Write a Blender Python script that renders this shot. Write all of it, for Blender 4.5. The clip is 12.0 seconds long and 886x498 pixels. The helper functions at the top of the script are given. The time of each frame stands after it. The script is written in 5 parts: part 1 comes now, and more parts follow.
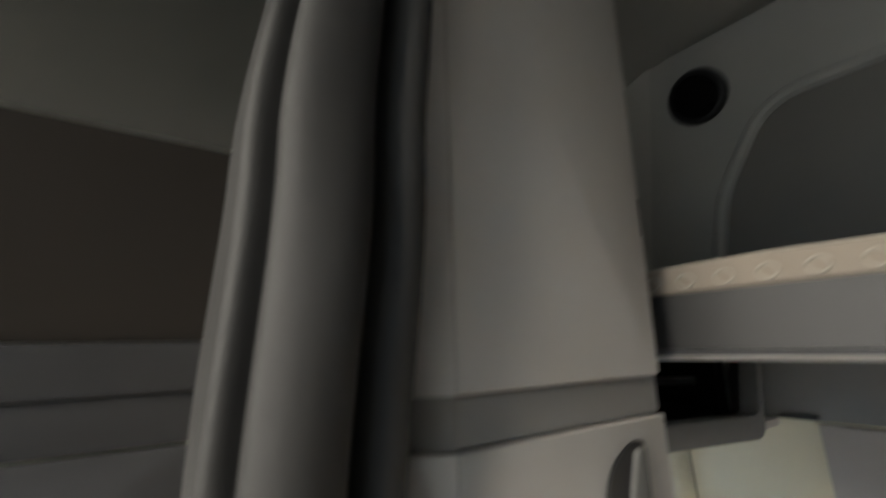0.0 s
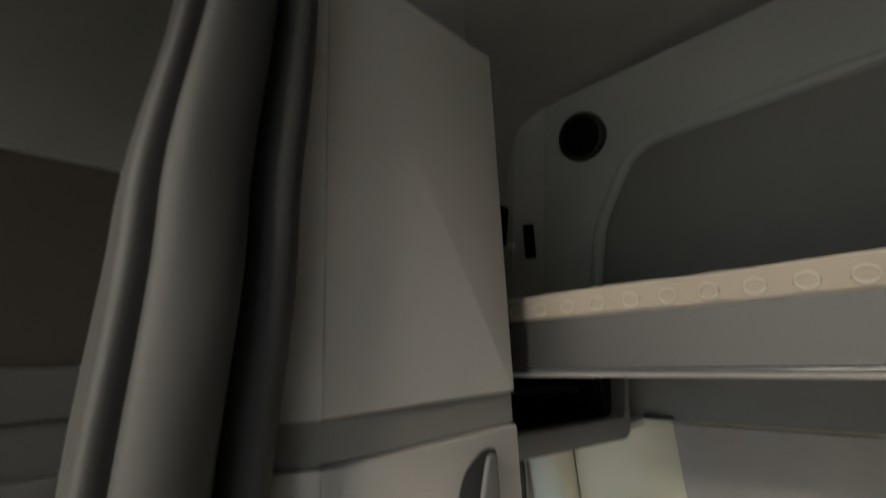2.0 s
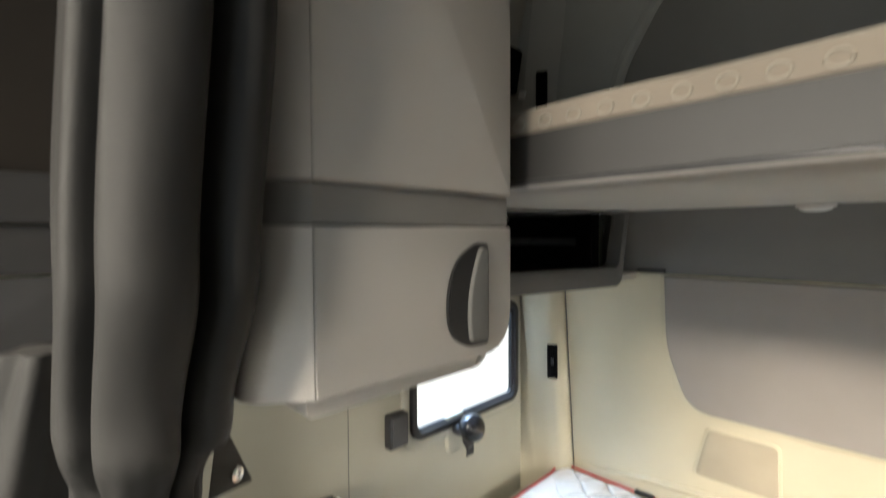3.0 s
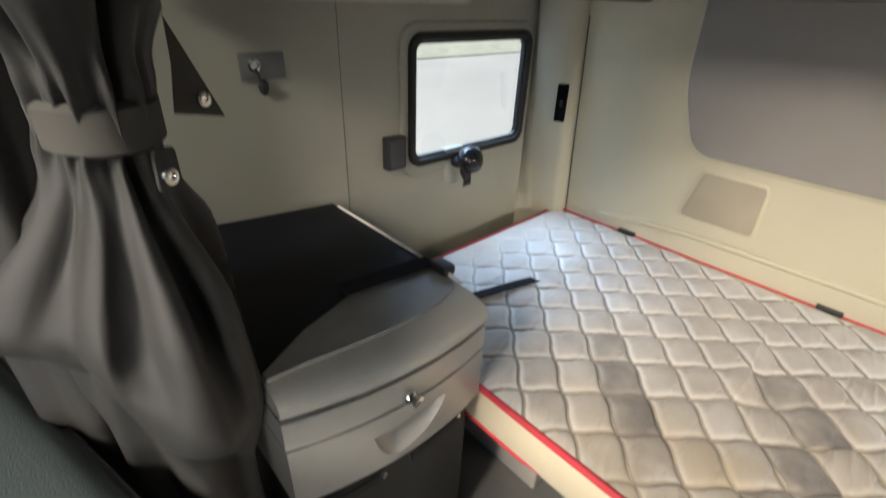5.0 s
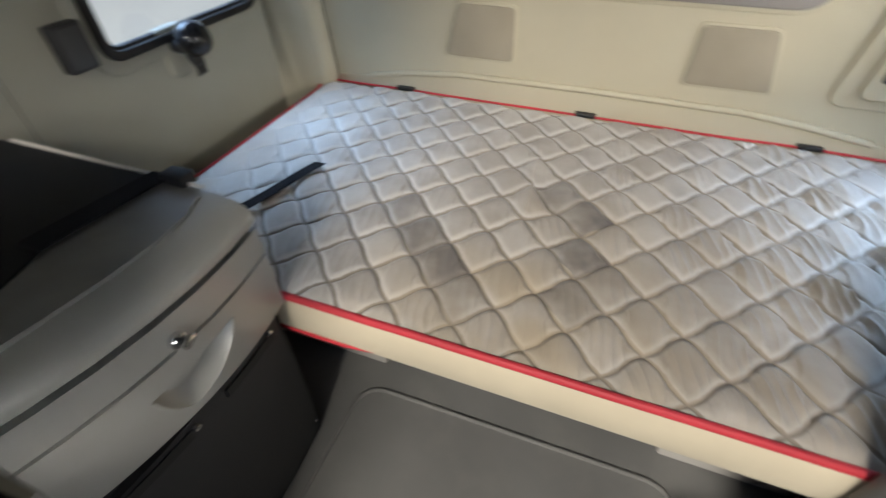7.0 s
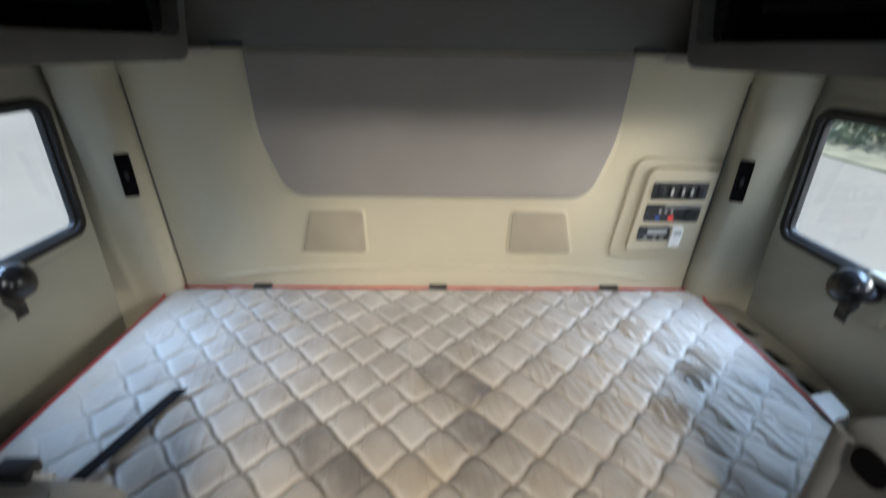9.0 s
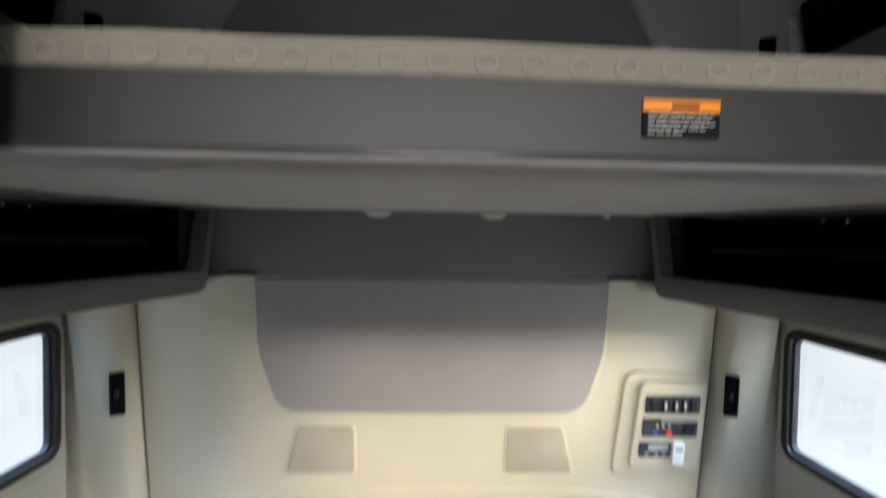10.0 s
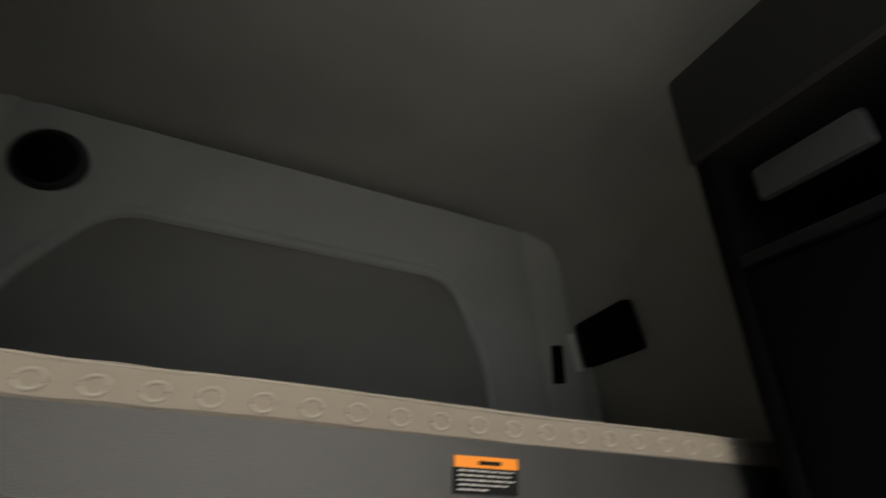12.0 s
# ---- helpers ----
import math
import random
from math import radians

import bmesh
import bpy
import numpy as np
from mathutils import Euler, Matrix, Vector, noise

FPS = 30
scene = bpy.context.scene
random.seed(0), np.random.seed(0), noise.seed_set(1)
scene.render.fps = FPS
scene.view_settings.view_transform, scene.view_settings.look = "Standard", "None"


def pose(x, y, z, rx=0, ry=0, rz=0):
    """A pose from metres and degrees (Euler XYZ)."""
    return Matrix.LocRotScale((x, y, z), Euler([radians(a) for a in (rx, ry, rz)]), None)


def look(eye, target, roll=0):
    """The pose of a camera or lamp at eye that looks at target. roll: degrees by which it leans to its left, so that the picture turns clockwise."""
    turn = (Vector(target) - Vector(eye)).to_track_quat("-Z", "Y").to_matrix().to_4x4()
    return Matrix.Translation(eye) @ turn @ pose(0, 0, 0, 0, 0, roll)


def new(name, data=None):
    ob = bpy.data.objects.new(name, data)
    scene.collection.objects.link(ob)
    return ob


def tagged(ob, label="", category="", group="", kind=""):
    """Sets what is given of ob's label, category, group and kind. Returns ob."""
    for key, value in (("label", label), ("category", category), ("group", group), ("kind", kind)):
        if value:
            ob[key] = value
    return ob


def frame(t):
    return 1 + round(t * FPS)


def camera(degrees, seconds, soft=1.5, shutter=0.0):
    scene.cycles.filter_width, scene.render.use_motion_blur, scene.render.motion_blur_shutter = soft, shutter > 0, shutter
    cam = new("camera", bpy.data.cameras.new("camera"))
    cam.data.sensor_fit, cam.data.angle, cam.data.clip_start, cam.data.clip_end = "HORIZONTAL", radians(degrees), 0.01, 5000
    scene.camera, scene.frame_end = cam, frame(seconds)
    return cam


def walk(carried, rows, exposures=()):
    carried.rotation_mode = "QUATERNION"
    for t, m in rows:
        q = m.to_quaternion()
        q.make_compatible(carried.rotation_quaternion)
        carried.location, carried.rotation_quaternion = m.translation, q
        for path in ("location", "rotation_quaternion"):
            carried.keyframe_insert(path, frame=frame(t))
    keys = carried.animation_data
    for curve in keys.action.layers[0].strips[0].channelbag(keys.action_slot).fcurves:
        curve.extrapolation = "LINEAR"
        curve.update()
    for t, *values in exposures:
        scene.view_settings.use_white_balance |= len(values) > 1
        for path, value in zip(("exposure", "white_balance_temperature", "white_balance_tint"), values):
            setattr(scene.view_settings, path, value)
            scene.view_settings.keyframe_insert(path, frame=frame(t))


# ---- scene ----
cam = camera(89.1, 12.0, soft=1.4, shutter=0.8)
PATH = [
    (0, (-0.102, 0.296, 1.619), (-1.685, 1.443, 2.042), -1.5),
    (0.5, (-0.022, 0.311, 1.666), (-1.456, 1.551, 2.303), -2.7),
    (1, (0.0, 0.28, 1.676), (-1.337, 1.57, 2.416), -2.7),
    (1.5, (0.012, 0.267, 1.66), (-1.313, 1.615, 2.314), -3.7),
    (2, (-0.01, 0.288, 1.636), (-1.365, 1.688, 2.084), -2.5),
    (2.5, (-0.011, 0.305, 1.595), (-1.41, 1.723, 1.767), -1.2),
    (3, (-0.021, 0.315, 1.529), (-1.444, 1.719, 1.461), -0.3),
    (3.6, (-0.037, 0.339, 1.479), (-1.438, 1.711, 1.083), 1.2),
    (5.3, (0.006, 0.35, 1.336), (-1.204, 1.527, 0.262), 2.5),
    (5.5, (0.005, 0.35, 1.324), (-1.158, 1.523, 0.198), 2.3),
    (6, (0.011, 0.354, 1.3), (-1.001, 1.561, 0.068), 1.0),
    (6.5, (0.03, 0.409, 1.286), (-0.763, 1.704, -0.016), -0.3),
    (7, (0.066, 0.481, 1.269), (-0.47, 1.85, -0.086), -1.0),
    (7.2, (0.059, 0.489, 1.264), (-0.37, 1.887, -0.1), -1.0),
    (8.8, (-0.013, 0.461, 1.363), (0.019, 2.233, 0.435), 0.9),
    (9, (-0.012, 0.468, 1.401), (0.027, 2.294, 0.584), 0.9),
    (9.5, (-0.023, 0.461, 1.482), (0.041, 2.406, 1.019), 1.0),
    (10, (-0.028, 0.445, 1.524), (0.048, 2.443, 1.471), 1.0),
    (10.5, (-0.027, 0.425, 1.563), (0.079, 2.397, 1.884), 1.4),
    (11, (-0.03, 0.402, 1.601), (0.152, 2.3, 2.206), 2.1),
    (11.5, (-0.036, 0.39, 1.621), (0.278, 2.186, 2.443), 2.9),
    (12, (-0.03, 0.402, 1.626), (0.611, 2.042, 2.573), 2.9),
]
EXPOSURES = [(0.0, 1.75, 6450, 10), (1.0, 1.97, 6350, 12), (2.0, 1.58, 6700, 9), (2.5, 1.88, 6750, 10), (3.0, 1.97, 6750, 10), (3.5, 1.74, 6700, 10), (5.5, 1.13, 6450, 11), (6.5, 0.86, 6200, 11), (7.2, 0.75, 6150, 10), (9.0, 0.88, 6150, 10), (9.5, 1.03, 6200, 11), (10.5, 1.73, 5900, 12), (12.0, 1.43, 6550, 10)]
walk(cam, [(t, look(eye, target, roll)) for t, eye, target, roll in PATH], EXPOSURES)

# ---------- world, sun, window light ----------
world = bpy.data.worlds.new("world")
scene.world = world
world.use_nodes = True
wn = world.node_tree.nodes
sky = wn.new("ShaderNodeTexSky")
sky.sky_type = "NISHITA"
sky.sun_disc = False
sky.sun_elevation = radians(60)
sky.sun_rotation = radians(-7)
wn["Background"].inputs["Strength"].default_value = 0.11
world.node_tree.links.new(sky.outputs["Color"], wn["Background"].inputs["Color"])


def lamp(name, kind, m, energy, colour, **settings):
    data = bpy.data.lights.new(name, kind)
    data.energy, data.color = energy, colour
    for key, value in settings.items():
        if key == "size":
            data.size = value
        elif key == "size_y":
            data.shape, data.size_y = "RECTANGLE", value
        elif key == "angle":
            data.angle = value
        elif key == "spread":
            data.spread = value
    ob = new(name, data)
    ob.matrix_world = m
    return ob


lamp("sun", "SUN", look((-0.5, 4.0, 7.0), (0, 0, 0)), 2.5, (1.0, 0.95, 0.87), angle=radians(0.5))
# daylight by an assumed skylight over the windscreen, by the windscreen, and low sky by the right door window
# unseen skylight: this beam is added to light the back wall and mattress
lamp("sky_light", "AREA", look((0.08, -3.7, 3.80), (0, 1.2, 0.95)), 262.0, (1.0, 0.92, 0.78), size=1.7, size_y=1.2)
lamp("windscreen_light", "AREA", look((0.0, -0.93, 1.30), (0, 0.8, 1.65)), 0.52, (1.0, 0.94, 0.85), size=1.6, size_y=0.6)
lamp("sky_light", "AREA", look((2.9, -1.45, 1.50), (-0.5, 0.4, 1.0)), 8.0, (1.0, 0.95, 0.86), size=2.0, size_y=0.7, spread=radians(56))
lamp("sky_light", "AREA", look((4.0, 0.8, 1.64), (0, 1.80, 1.0)), 75.0, (1.0, 0.93, 0.80), size=1.6, size_y=0.7)
# the sky that shines in at the two bunk windows
lamp("sky_light", "AREA", look((2.5, 1.35, 3.5), (0.55, 1.4, 0.6)), 270.0, (0.47, 0.69, 1.0), size=2.4, size_y=2.2)
lamp("sky_light", "AREA", look((-2.5, 1.35, 3.5), (-0.55, 1.4, 0.6)), 215.0, (0.47, 0.69, 1.0), size=2.4, size_y=2.2)
# ---------- materials ----------
def material(name, colour, rough=0.6, vary=0.08, scale=6.0, bump=0.0, grain=400.0, metal=0.0, stain=None, sheen=0.0, coat=0.0, spec=0.5):
    """A surface with cloudy variation, optional stains and a fine grain in relief."""
    m = bpy.data.materials.new(name)
    m.use_nodes = True
    nt = m.node_tree
    n, lk = nt.nodes, nt.links
    bsdf = n["Principled BSDF"]
    bsdf.inputs["Roughness"].default_value = rough
    bsdf.inputs["Metallic"].default_value = metal
    bsdf.inputs["Sheen Weight"].default_value = sheen
    bsdf.inputs["Coat Weight"].default_value = coat
    bsdf.inputs["Specular IOR Level"].default_value = spec
    co = n.new("ShaderNodeTexCoord")
    big = n.new("ShaderNodeTexNoise")
    big.inputs["Scale"].default_value = scale
    big.inputs["Detail"].default_value = 6
    lk.new(co.outputs["Object"], big.inputs["Vector"])
    ramp = n.new("ShaderNodeValToRGB")
    dark = [c * (1 - vary) for c in colour] + [1]
    lite = [min(1, c * (1 + vary)) for c in colour] + [1]
    ramp.color_ramp.elements[0].position, ramp.color_ramp.elements[0].color = 0.32, dark
    ramp.color_ramp.elements[1].position, ramp.color_ramp.elements[1].color = 0.68, lite
    lk.new(big.outputs["Fac"], ramp.inputs["Fac"])
    out = ramp.outputs["Color"]
    if stain:
        scol, sscale, lo, hi, amount = stain
        sn = n.new("ShaderNodeTexNoise")
        sn.inputs["Scale"].default_value = sscale
        sn.inputs["Detail"].default_value = 4
        lk.new(co.outputs["Object"], sn.inputs["Vector"])
        mr = n.new("ShaderNodeMapRange")
        mr.inputs["From Min"].default_value, mr.inputs["From Max"].default_value = lo, hi
        mr.inputs["To Max"].default_value = amount
        lk.new(sn.outputs["Fac"], mr.inputs["Value"])
        mix = n.new("ShaderNodeMix")
        mix.data_type = "RGBA"
        lk.new(mr.outputs["Result"], mix.inputs["Factor"])
        lk.new(out, mix.inputs["A"])
        mix.inputs["B"].default_value = (*scol, 1)
        out = mix.outputs["Result"]
    lk.new(out, bsdf.inputs["Base Color"])
    rr = n.new("ShaderNodeMapRange")
    rr.inputs["To Min"].default_value, rr.inputs["To Max"].default_value = max(0.02, rough - 0.08), min(1, rough + 0.08)
    lk.new(big.outputs["Fac"], rr.inputs["Value"])
    lk.new(rr.outputs["Result"], bsdf.inputs["Roughness"])
    if bump:
        fine = n.new("ShaderNodeTexNoise")
        fine.inputs["Scale"].default_value = grain
        fine.inputs["Detail"].default_value = 3
        lk.new(co.outputs["Object"], fine.inputs["Vector"])
        b = n.new("ShaderNodeBump")
        b.inputs["Strength"].default_value = bump
        b.inputs["Distance"].default_value = 0.002
        lk.new(fine.outputs["Fac"], b.inputs["Height"])
        lk.new(b.outputs["Normal"], bsdf.inputs["Normal"])
    return m


def glass_material():
    m = bpy.data.materials.new("window_glass")
    m.use_nodes = True
    b = m.node_tree.nodes["Principled BSDF"]
    b.inputs["Base Color"].default_value = (0.97, 0.98, 0.98, 1)
    b.inputs["Roughness"].default_value = 0.02
    b.inputs["IOR"].default_value = 1.45
    b.inputs["Transmission Weight"].default_value = 1.0
    return m


def glow_material(name, colour, strength):
    m = bpy.data.materials.new(name)
    m.use_nodes = True
    b = m.node_tree.nodes["Principled BSDF"]
    b.inputs["Base Color"].default_value = (*colour, 1)
    b.inputs["Emission Color"].default_value = (*colour, 1)
    b.inputs["Emission Strength"].default_value = strength
    return m


CREAM = material("cream_trim", (0.53, 0.475, 0.345), 0.55, 0.05, 3.0, 0.25, 900)
# the back wall's cream, with the columns' fall-off of light put into it
HALFSHADECREAM = material("half_shade_cream", (0.40, 0.368, 0.28), 0.6, 0.05, 3.0, 0.25, 900)
BEIGE = material("beige_cloth", (0.36, 0.31, 0.23), 0.9, 0.06, 8.0, 0.4, 700, sheen=0.2)
# CREAM darkened: the side walls' shade is put into this colour
SHADEDCREAM = material("shaded_side_cream", (0.28, 0.269, 0.222), 0.6, 0.06, 3.0, 0.25, 900)
MAUVE = material("grey_padding", (0.29, 0.26, 0.24), 0.9, 0.05, 5.0, 0.4, 600, sheen=0.2)
GREY = material("grey_plastic", (0.51, 0.48, 0.445), 0.55, 0.05, 3.0, 0.3, 1100, spec=0.3)
UNDERGREY = material("underside_grey", (0.40, 0.395, 0.37), 0.6, 0.05, 4.0, 0.3, 1100)
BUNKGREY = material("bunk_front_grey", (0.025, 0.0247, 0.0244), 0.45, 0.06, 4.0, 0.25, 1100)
PILLAR = material("pale_grey_pillar", (0.46, 0.452, 0.425), 0.8, 0.05, 4.0, 0.3, 700)
MIDGREY = material("mid_grey_plastic", (0.10, 0.0995, 0.098), 0.5, 0.05, 4.0, 0.3, 1100)
SHELFGREY = material("shelf_grey_plastic", (0.125, 0.124, 0.118), 0.6, 0.05, 4.0, 0.3, 1100)
BANDGREY = material("band_grey_plastic", (0.27, 0.255, 0.24), 0.34, 0.05, 3.0, 0.3, 1100)
SILVER = material("silver_grey_plastic", (0.40, 0.397, 0.372), 0.33, 0.06, 3.0, 0.15, 1200, metal=0.25, coat=0.15)
UPPER = material("grey_headliner", (0.40, 0.395, 0.372), 0.85, 0.06, 4.0, 0.35, 700, sheen=0.15)
ROOFCLOTH = material("dark_headliner", (0.46, 0.447, 0.405), 0.9, 0.08, 3.0, 0.4, 600, sheen=0.15)
# headliner cloth darkened in two steps: shade over the door put into colour
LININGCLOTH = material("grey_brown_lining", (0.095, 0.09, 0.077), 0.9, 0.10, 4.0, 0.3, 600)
SHADEDLINING = material("shaded_lining", (0.026, 0.020, 0.015), 0.9, 0.10, 4.0, 0.3, 600)
BLACK = material("black_plastic", (0.012, 0.012, 0.014), 0.45, 0.2, 10.0, 0.2, 900)
# near-black for black parts, and for shade painted into deep openings
NEARBLACK = material("near_black", (0.005, 0.0045, 0.005), 0.95, 0.2, 6.0, 0.3, 500, spec=0.1)
RUBBER = material("black_rubber", (0.016, 0.0145, 0.014), 0.5, 0.15, 20.0, 0.15, 700, spec=0.25)
LIDGREY = material("grey_lid_panel", (0.25, 0.25, 0.24), 0.30, 0.12, 4.0, 0.15, 1200, metal=0.2, stain=((0.10, 0.10, 0.10), 5.0, 0.52, 0.75, 0.5))
NAVY = material("navy_lid", (0.004, 0.0055, 0.010), 0.42, 0.25, 5.0, 0.2, 900, spec=0.14, stain=((0.02, 0.02, 0.022), 9.0, 0.58, 0.78, 0.5))
CHARCOAL = material("charcoal_door", (0.037, 0.037, 0.039), 0.5, 0.12, 5.0, 0.3, 800)
CURTAIN = material("charcoal_curtain", (0.038, 0.0373, 0.0365), 0.48, 0.10, 9.0, 0.35, 1600, spec=0.24)
TIECLOTH = material("ribbed_tie_strap", (0.075, 0.072, 0.066), 0.85, 0.10, 9.0, 0.5, 1200, spec=0.08)
VINYL = material("teal_grey_vinyl", (0.10, 0.125, 0.13), 0.45, 0.10, 5.0, 0.45, 420)
SEATCLOTH = material("dark_seat_cloth", (0.035, 0.032, 0.033), 0.9, 0.12, 8.0, 0.5, 700, sheen=0.3)
FLOORMAT = material("grey_rubber_mat", (0.185, 0.18, 0.173), 0.6, 0.12, 3.0, 0.45, 500, stain=((0.26, 0.25, 0.23), 5.0, 0.5, 0.75, 0.5))
QUILT = material("quilted_cloth", (0.66, 0.635, 0.60), 0.85, 0.04, 9.0, 0.35, 1100, stain=((0.46, 0.37, 0.26), 3.2, 0.50, 0.74, 0.5), sheen=0.25)


def add_stains_and_shade(m, spots, colour, cellwise=0.0):
    """Body-shaped stains and painted shade: soft patches broken up by noise, or taken up pad by pad of the quilting."""
    nt = m.node_tree
    n, lk = nt.nodes, nt.links
    bsdf = n["Principled BSDF"]
    base = bsdf.inputs["Base Color"].links[0].from_socket
    co = n.new("ShaderNodeTexCoord")
    rag = n.new("ShaderNodeTexNoise")
    rag.inputs["Scale"].default_value = 9.0
    rag.inputs["Detail"].default_value = 5
    lk.new(co.outputs["Object"], rag.inputs["Vector"])
    where = co.outputs["Object"]
    if cellwise:
        parts = []
        for axis, pitch, seam in (((1, 1, 0), PITCH_U, SEAM_U), ((1, -1, 0), PITCH_V, SEAM_V)):
            dot = n.new("ShaderNodeVectorMath")
            dot.operation = "DOT_PRODUCT"
            dot.inputs[1].default_value = axis
            lk.new(where, dot.inputs[0])
            value = dot.outputs["Value"]
            for op, number in (("SUBTRACT", seam), ("DIVIDE", pitch), ("FLOOR", 0.0), ("ADD", 0.5), ("MULTIPLY", pitch), ("ADD", seam)):
                node = n.new("ShaderNodeMath")
                node.operation = op
                lk.new(value, node.inputs[0])
                node.inputs[1].default_value = number
                value = node.outputs["Value"]
            scaled = n.new("ShaderNodeVectorMath")
            scaled.operation = "SCALE"
            scaled.inputs[0].default_value = [0.5 * c for c in axis]
            lk.new(value, scaled.inputs["Scale"])
            parts.append(scaled.outputs["Vector"])
        total = n.new("ShaderNodeVectorMath")
        lk.new(parts[0], total.inputs[0])
        lk.new(parts[1], total.inputs[1])
        lift = n.new("ShaderNodeVectorMath")
        lk.new(total.outputs["Vector"], lift.inputs[0])
        lift.inputs[1].default_value = (0, 0, 0.56)
        blend = n.new("ShaderNodeMix")
        blend.data_type = "VECTOR"
        blend.inputs["Factor"].default_value = cellwise
        lk.new(where, blend.inputs[4])
        lk.new(lift.outputs["Vector"], blend.inputs[5])
        where = blend.outputs[1]
    for place, radius, amount in spots:
        d = n.new("ShaderNodeVectorMath")
        d.operation = "DISTANCE"
        d.inputs[1].default_value = place
        lk.new(where, d.inputs[0])
        mr = n.new("ShaderNodeMapRange")
        mr.inputs["From Min"].default_value, mr.inputs["From Max"].default_value = radius, radius * 0.25
        mr.inputs["To Max"].default_value = amount
        lk.new(d.outputs["Value"], mr.inputs["Value"])
        mul = n.new("ShaderNodeMath")
        mul.operation = "MULTIPLY"
        lk.new(mr.outputs["Result"], mul.inputs[0])
        ragged = n.new("ShaderNodeMapRange")
        ragged.inputs["From Min"].default_value, ragged.inputs["From Max"].default_value = 0.35, 0.65
        ragged.inputs["To Min"].default_value = 0.35
        lk.new(rag.outputs["Fac"], ragged.inputs["Value"])
        lk.new(ragged.outputs["Result"], mul.inputs[1])
        mix = n.new("ShaderNodeMix")
        mix.data_type = "RGBA"
        lk.new(mul.outputs["Value"], mix.inputs["Factor"])
        lk.new(base, mix.inputs["A"])
        mix.inputs["B"].default_value = (*colour, 1)
        base = mix.outputs["Result"]
    lk.new(base, bsdf.inputs["Base Color"])


def add_soil(m, colour, amount, thread):
    """Grey soiling on the padded diamonds; the cloth along the stitching stays clean, the thread is brown."""
    nt = m.node_tree
    n, lk = nt.nodes, nt.links
    bsdf = n["Principled BSDF"]
    base = bsdf.inputs["Base Color"].links[0].from_socket
    co = n.new("ShaderNodeTexCoord")
    xyz = n.new("ShaderNodeSeparateXYZ")
    lk.new(co.outputs["Object"], xyz.inputs["Vector"])

    def calc(op, *values):
        node = n.new("ShaderNodeMath")
        node.operation = op
        for socket, value in zip(node.inputs, values):
            if isinstance(value, (int, float)):
                socket.default_value = value
            else:
                lk.new(value, socket)
        return node.outputs["Value"]

    def wave(a, fa, b, fb, size):
        return calc("MULTIPLY", calc("SINE", calc("ADD", calc("MULTIPLY", a, fa), calc("MULTIPLY", b, fb))), size)

    x, y = xyz.outputs["X"], xyz.outputs["Y"]
    wx = calc("ADD", x, wave(y, 7.0, x, 2.0, 0.003))
    wy = calc("ADD", y, wave(x, 6.0, y, 0.0, 0.003))
    u0 = calc("DIVIDE", calc("SUBTRACT", calc("ADD", wx, wy), SEAM_U), PITCH_U)
    v0 = calc("DIVIDE", calc("SUBTRACT", calc("SUBTRACT", wx, wy), SEAM_V), PITCH_V)
    u = calc("SUBTRACT", u0, wave(v0, 2 * math.pi, v0, 0.0, QUILT_WAVE))
    v = calc("SUBTRACT", v0, wave(u0, 2 * math.pi, u0, 0.0, QUILT_WAVE))
    near = calc("MINIMUM", calc("MULTIPLY", calc("PINGPONG", u, 0.5), PITCH_U * 0.707), calc("MULTIPLY", calc("PINGPONG", v, 0.5), PITCH_V * 0.707))
    rag = n.new("ShaderNodeTexNoise")
    rag.inputs["Scale"].default_value = 7.0
    rag.inputs["Detail"].default_value = 5
    lk.new(co.outputs["Object"], rag.inputs["Vector"])
    fuzz = n.new("ShaderNodeTexNoise")
    fuzz.inputs["Scale"].default_value = 90.0
    lk.new(co.outputs["Object"], fuzz.inputs["Vector"])
    side = calc("MAXIMUM", calc("SUBTRACT", calc("ABSOLUTE", x), 0.86), 0.0)
    near = calc("ADD", near, calc("MULTIPLY", side, 0.06))
    near = calc("ADD", near, calc("MULTIPLY", calc("SUBTRACT", fuzz.outputs["Fac"], 0.5), 0.003))
    rr = n.new("ShaderNodeMapRange")
    rr.inputs["From Min"].default_value, rr.inputs["From Max"].default_value = 0.3, 0.62
    rr.inputs["To Min"].default_value, rr.inputs["To Max"].default_value = 0.35 * amount, amount
    lk.new(rag.outputs["Fac"], rr.inputs["Value"])
    worn = calc("MAXIMUM", calc("SUBTRACT", 1.0, calc("MULTIPLY", calc("MAXIMUM", calc("SUBTRACT", calc("ABSOLUTE", x), 0.6), 0.0), 2.2)), 0.15)
    for low, high, tint, limit in ((0.003, 0.018, colour, calc("MULTIPLY", rr.outputs["Result"], worn)), (0.0062, 0.0030, thread, calc("MULTIPLY", worn, 0.9))):
        top = n.new("ShaderNodeMapRange")
        top.inputs["From Min"].default_value, top.inputs["From Max"].default_value = low, high
        lk.new(near, top.inputs["Value"])
        mix = n.new("ShaderNodeMix")
        mix.data_type = "RGBA"
        lk.new(calc("MULTIPLY", top.outputs["Result"], limit), mix.inputs["Factor"])
        lk.new(base, mix.inputs["A"])
        mix.inputs["B"].default_value = (*tint, 1)
        base = mix.outputs["Result"]
    lk.new(base, bsdf.inputs["Base Color"])


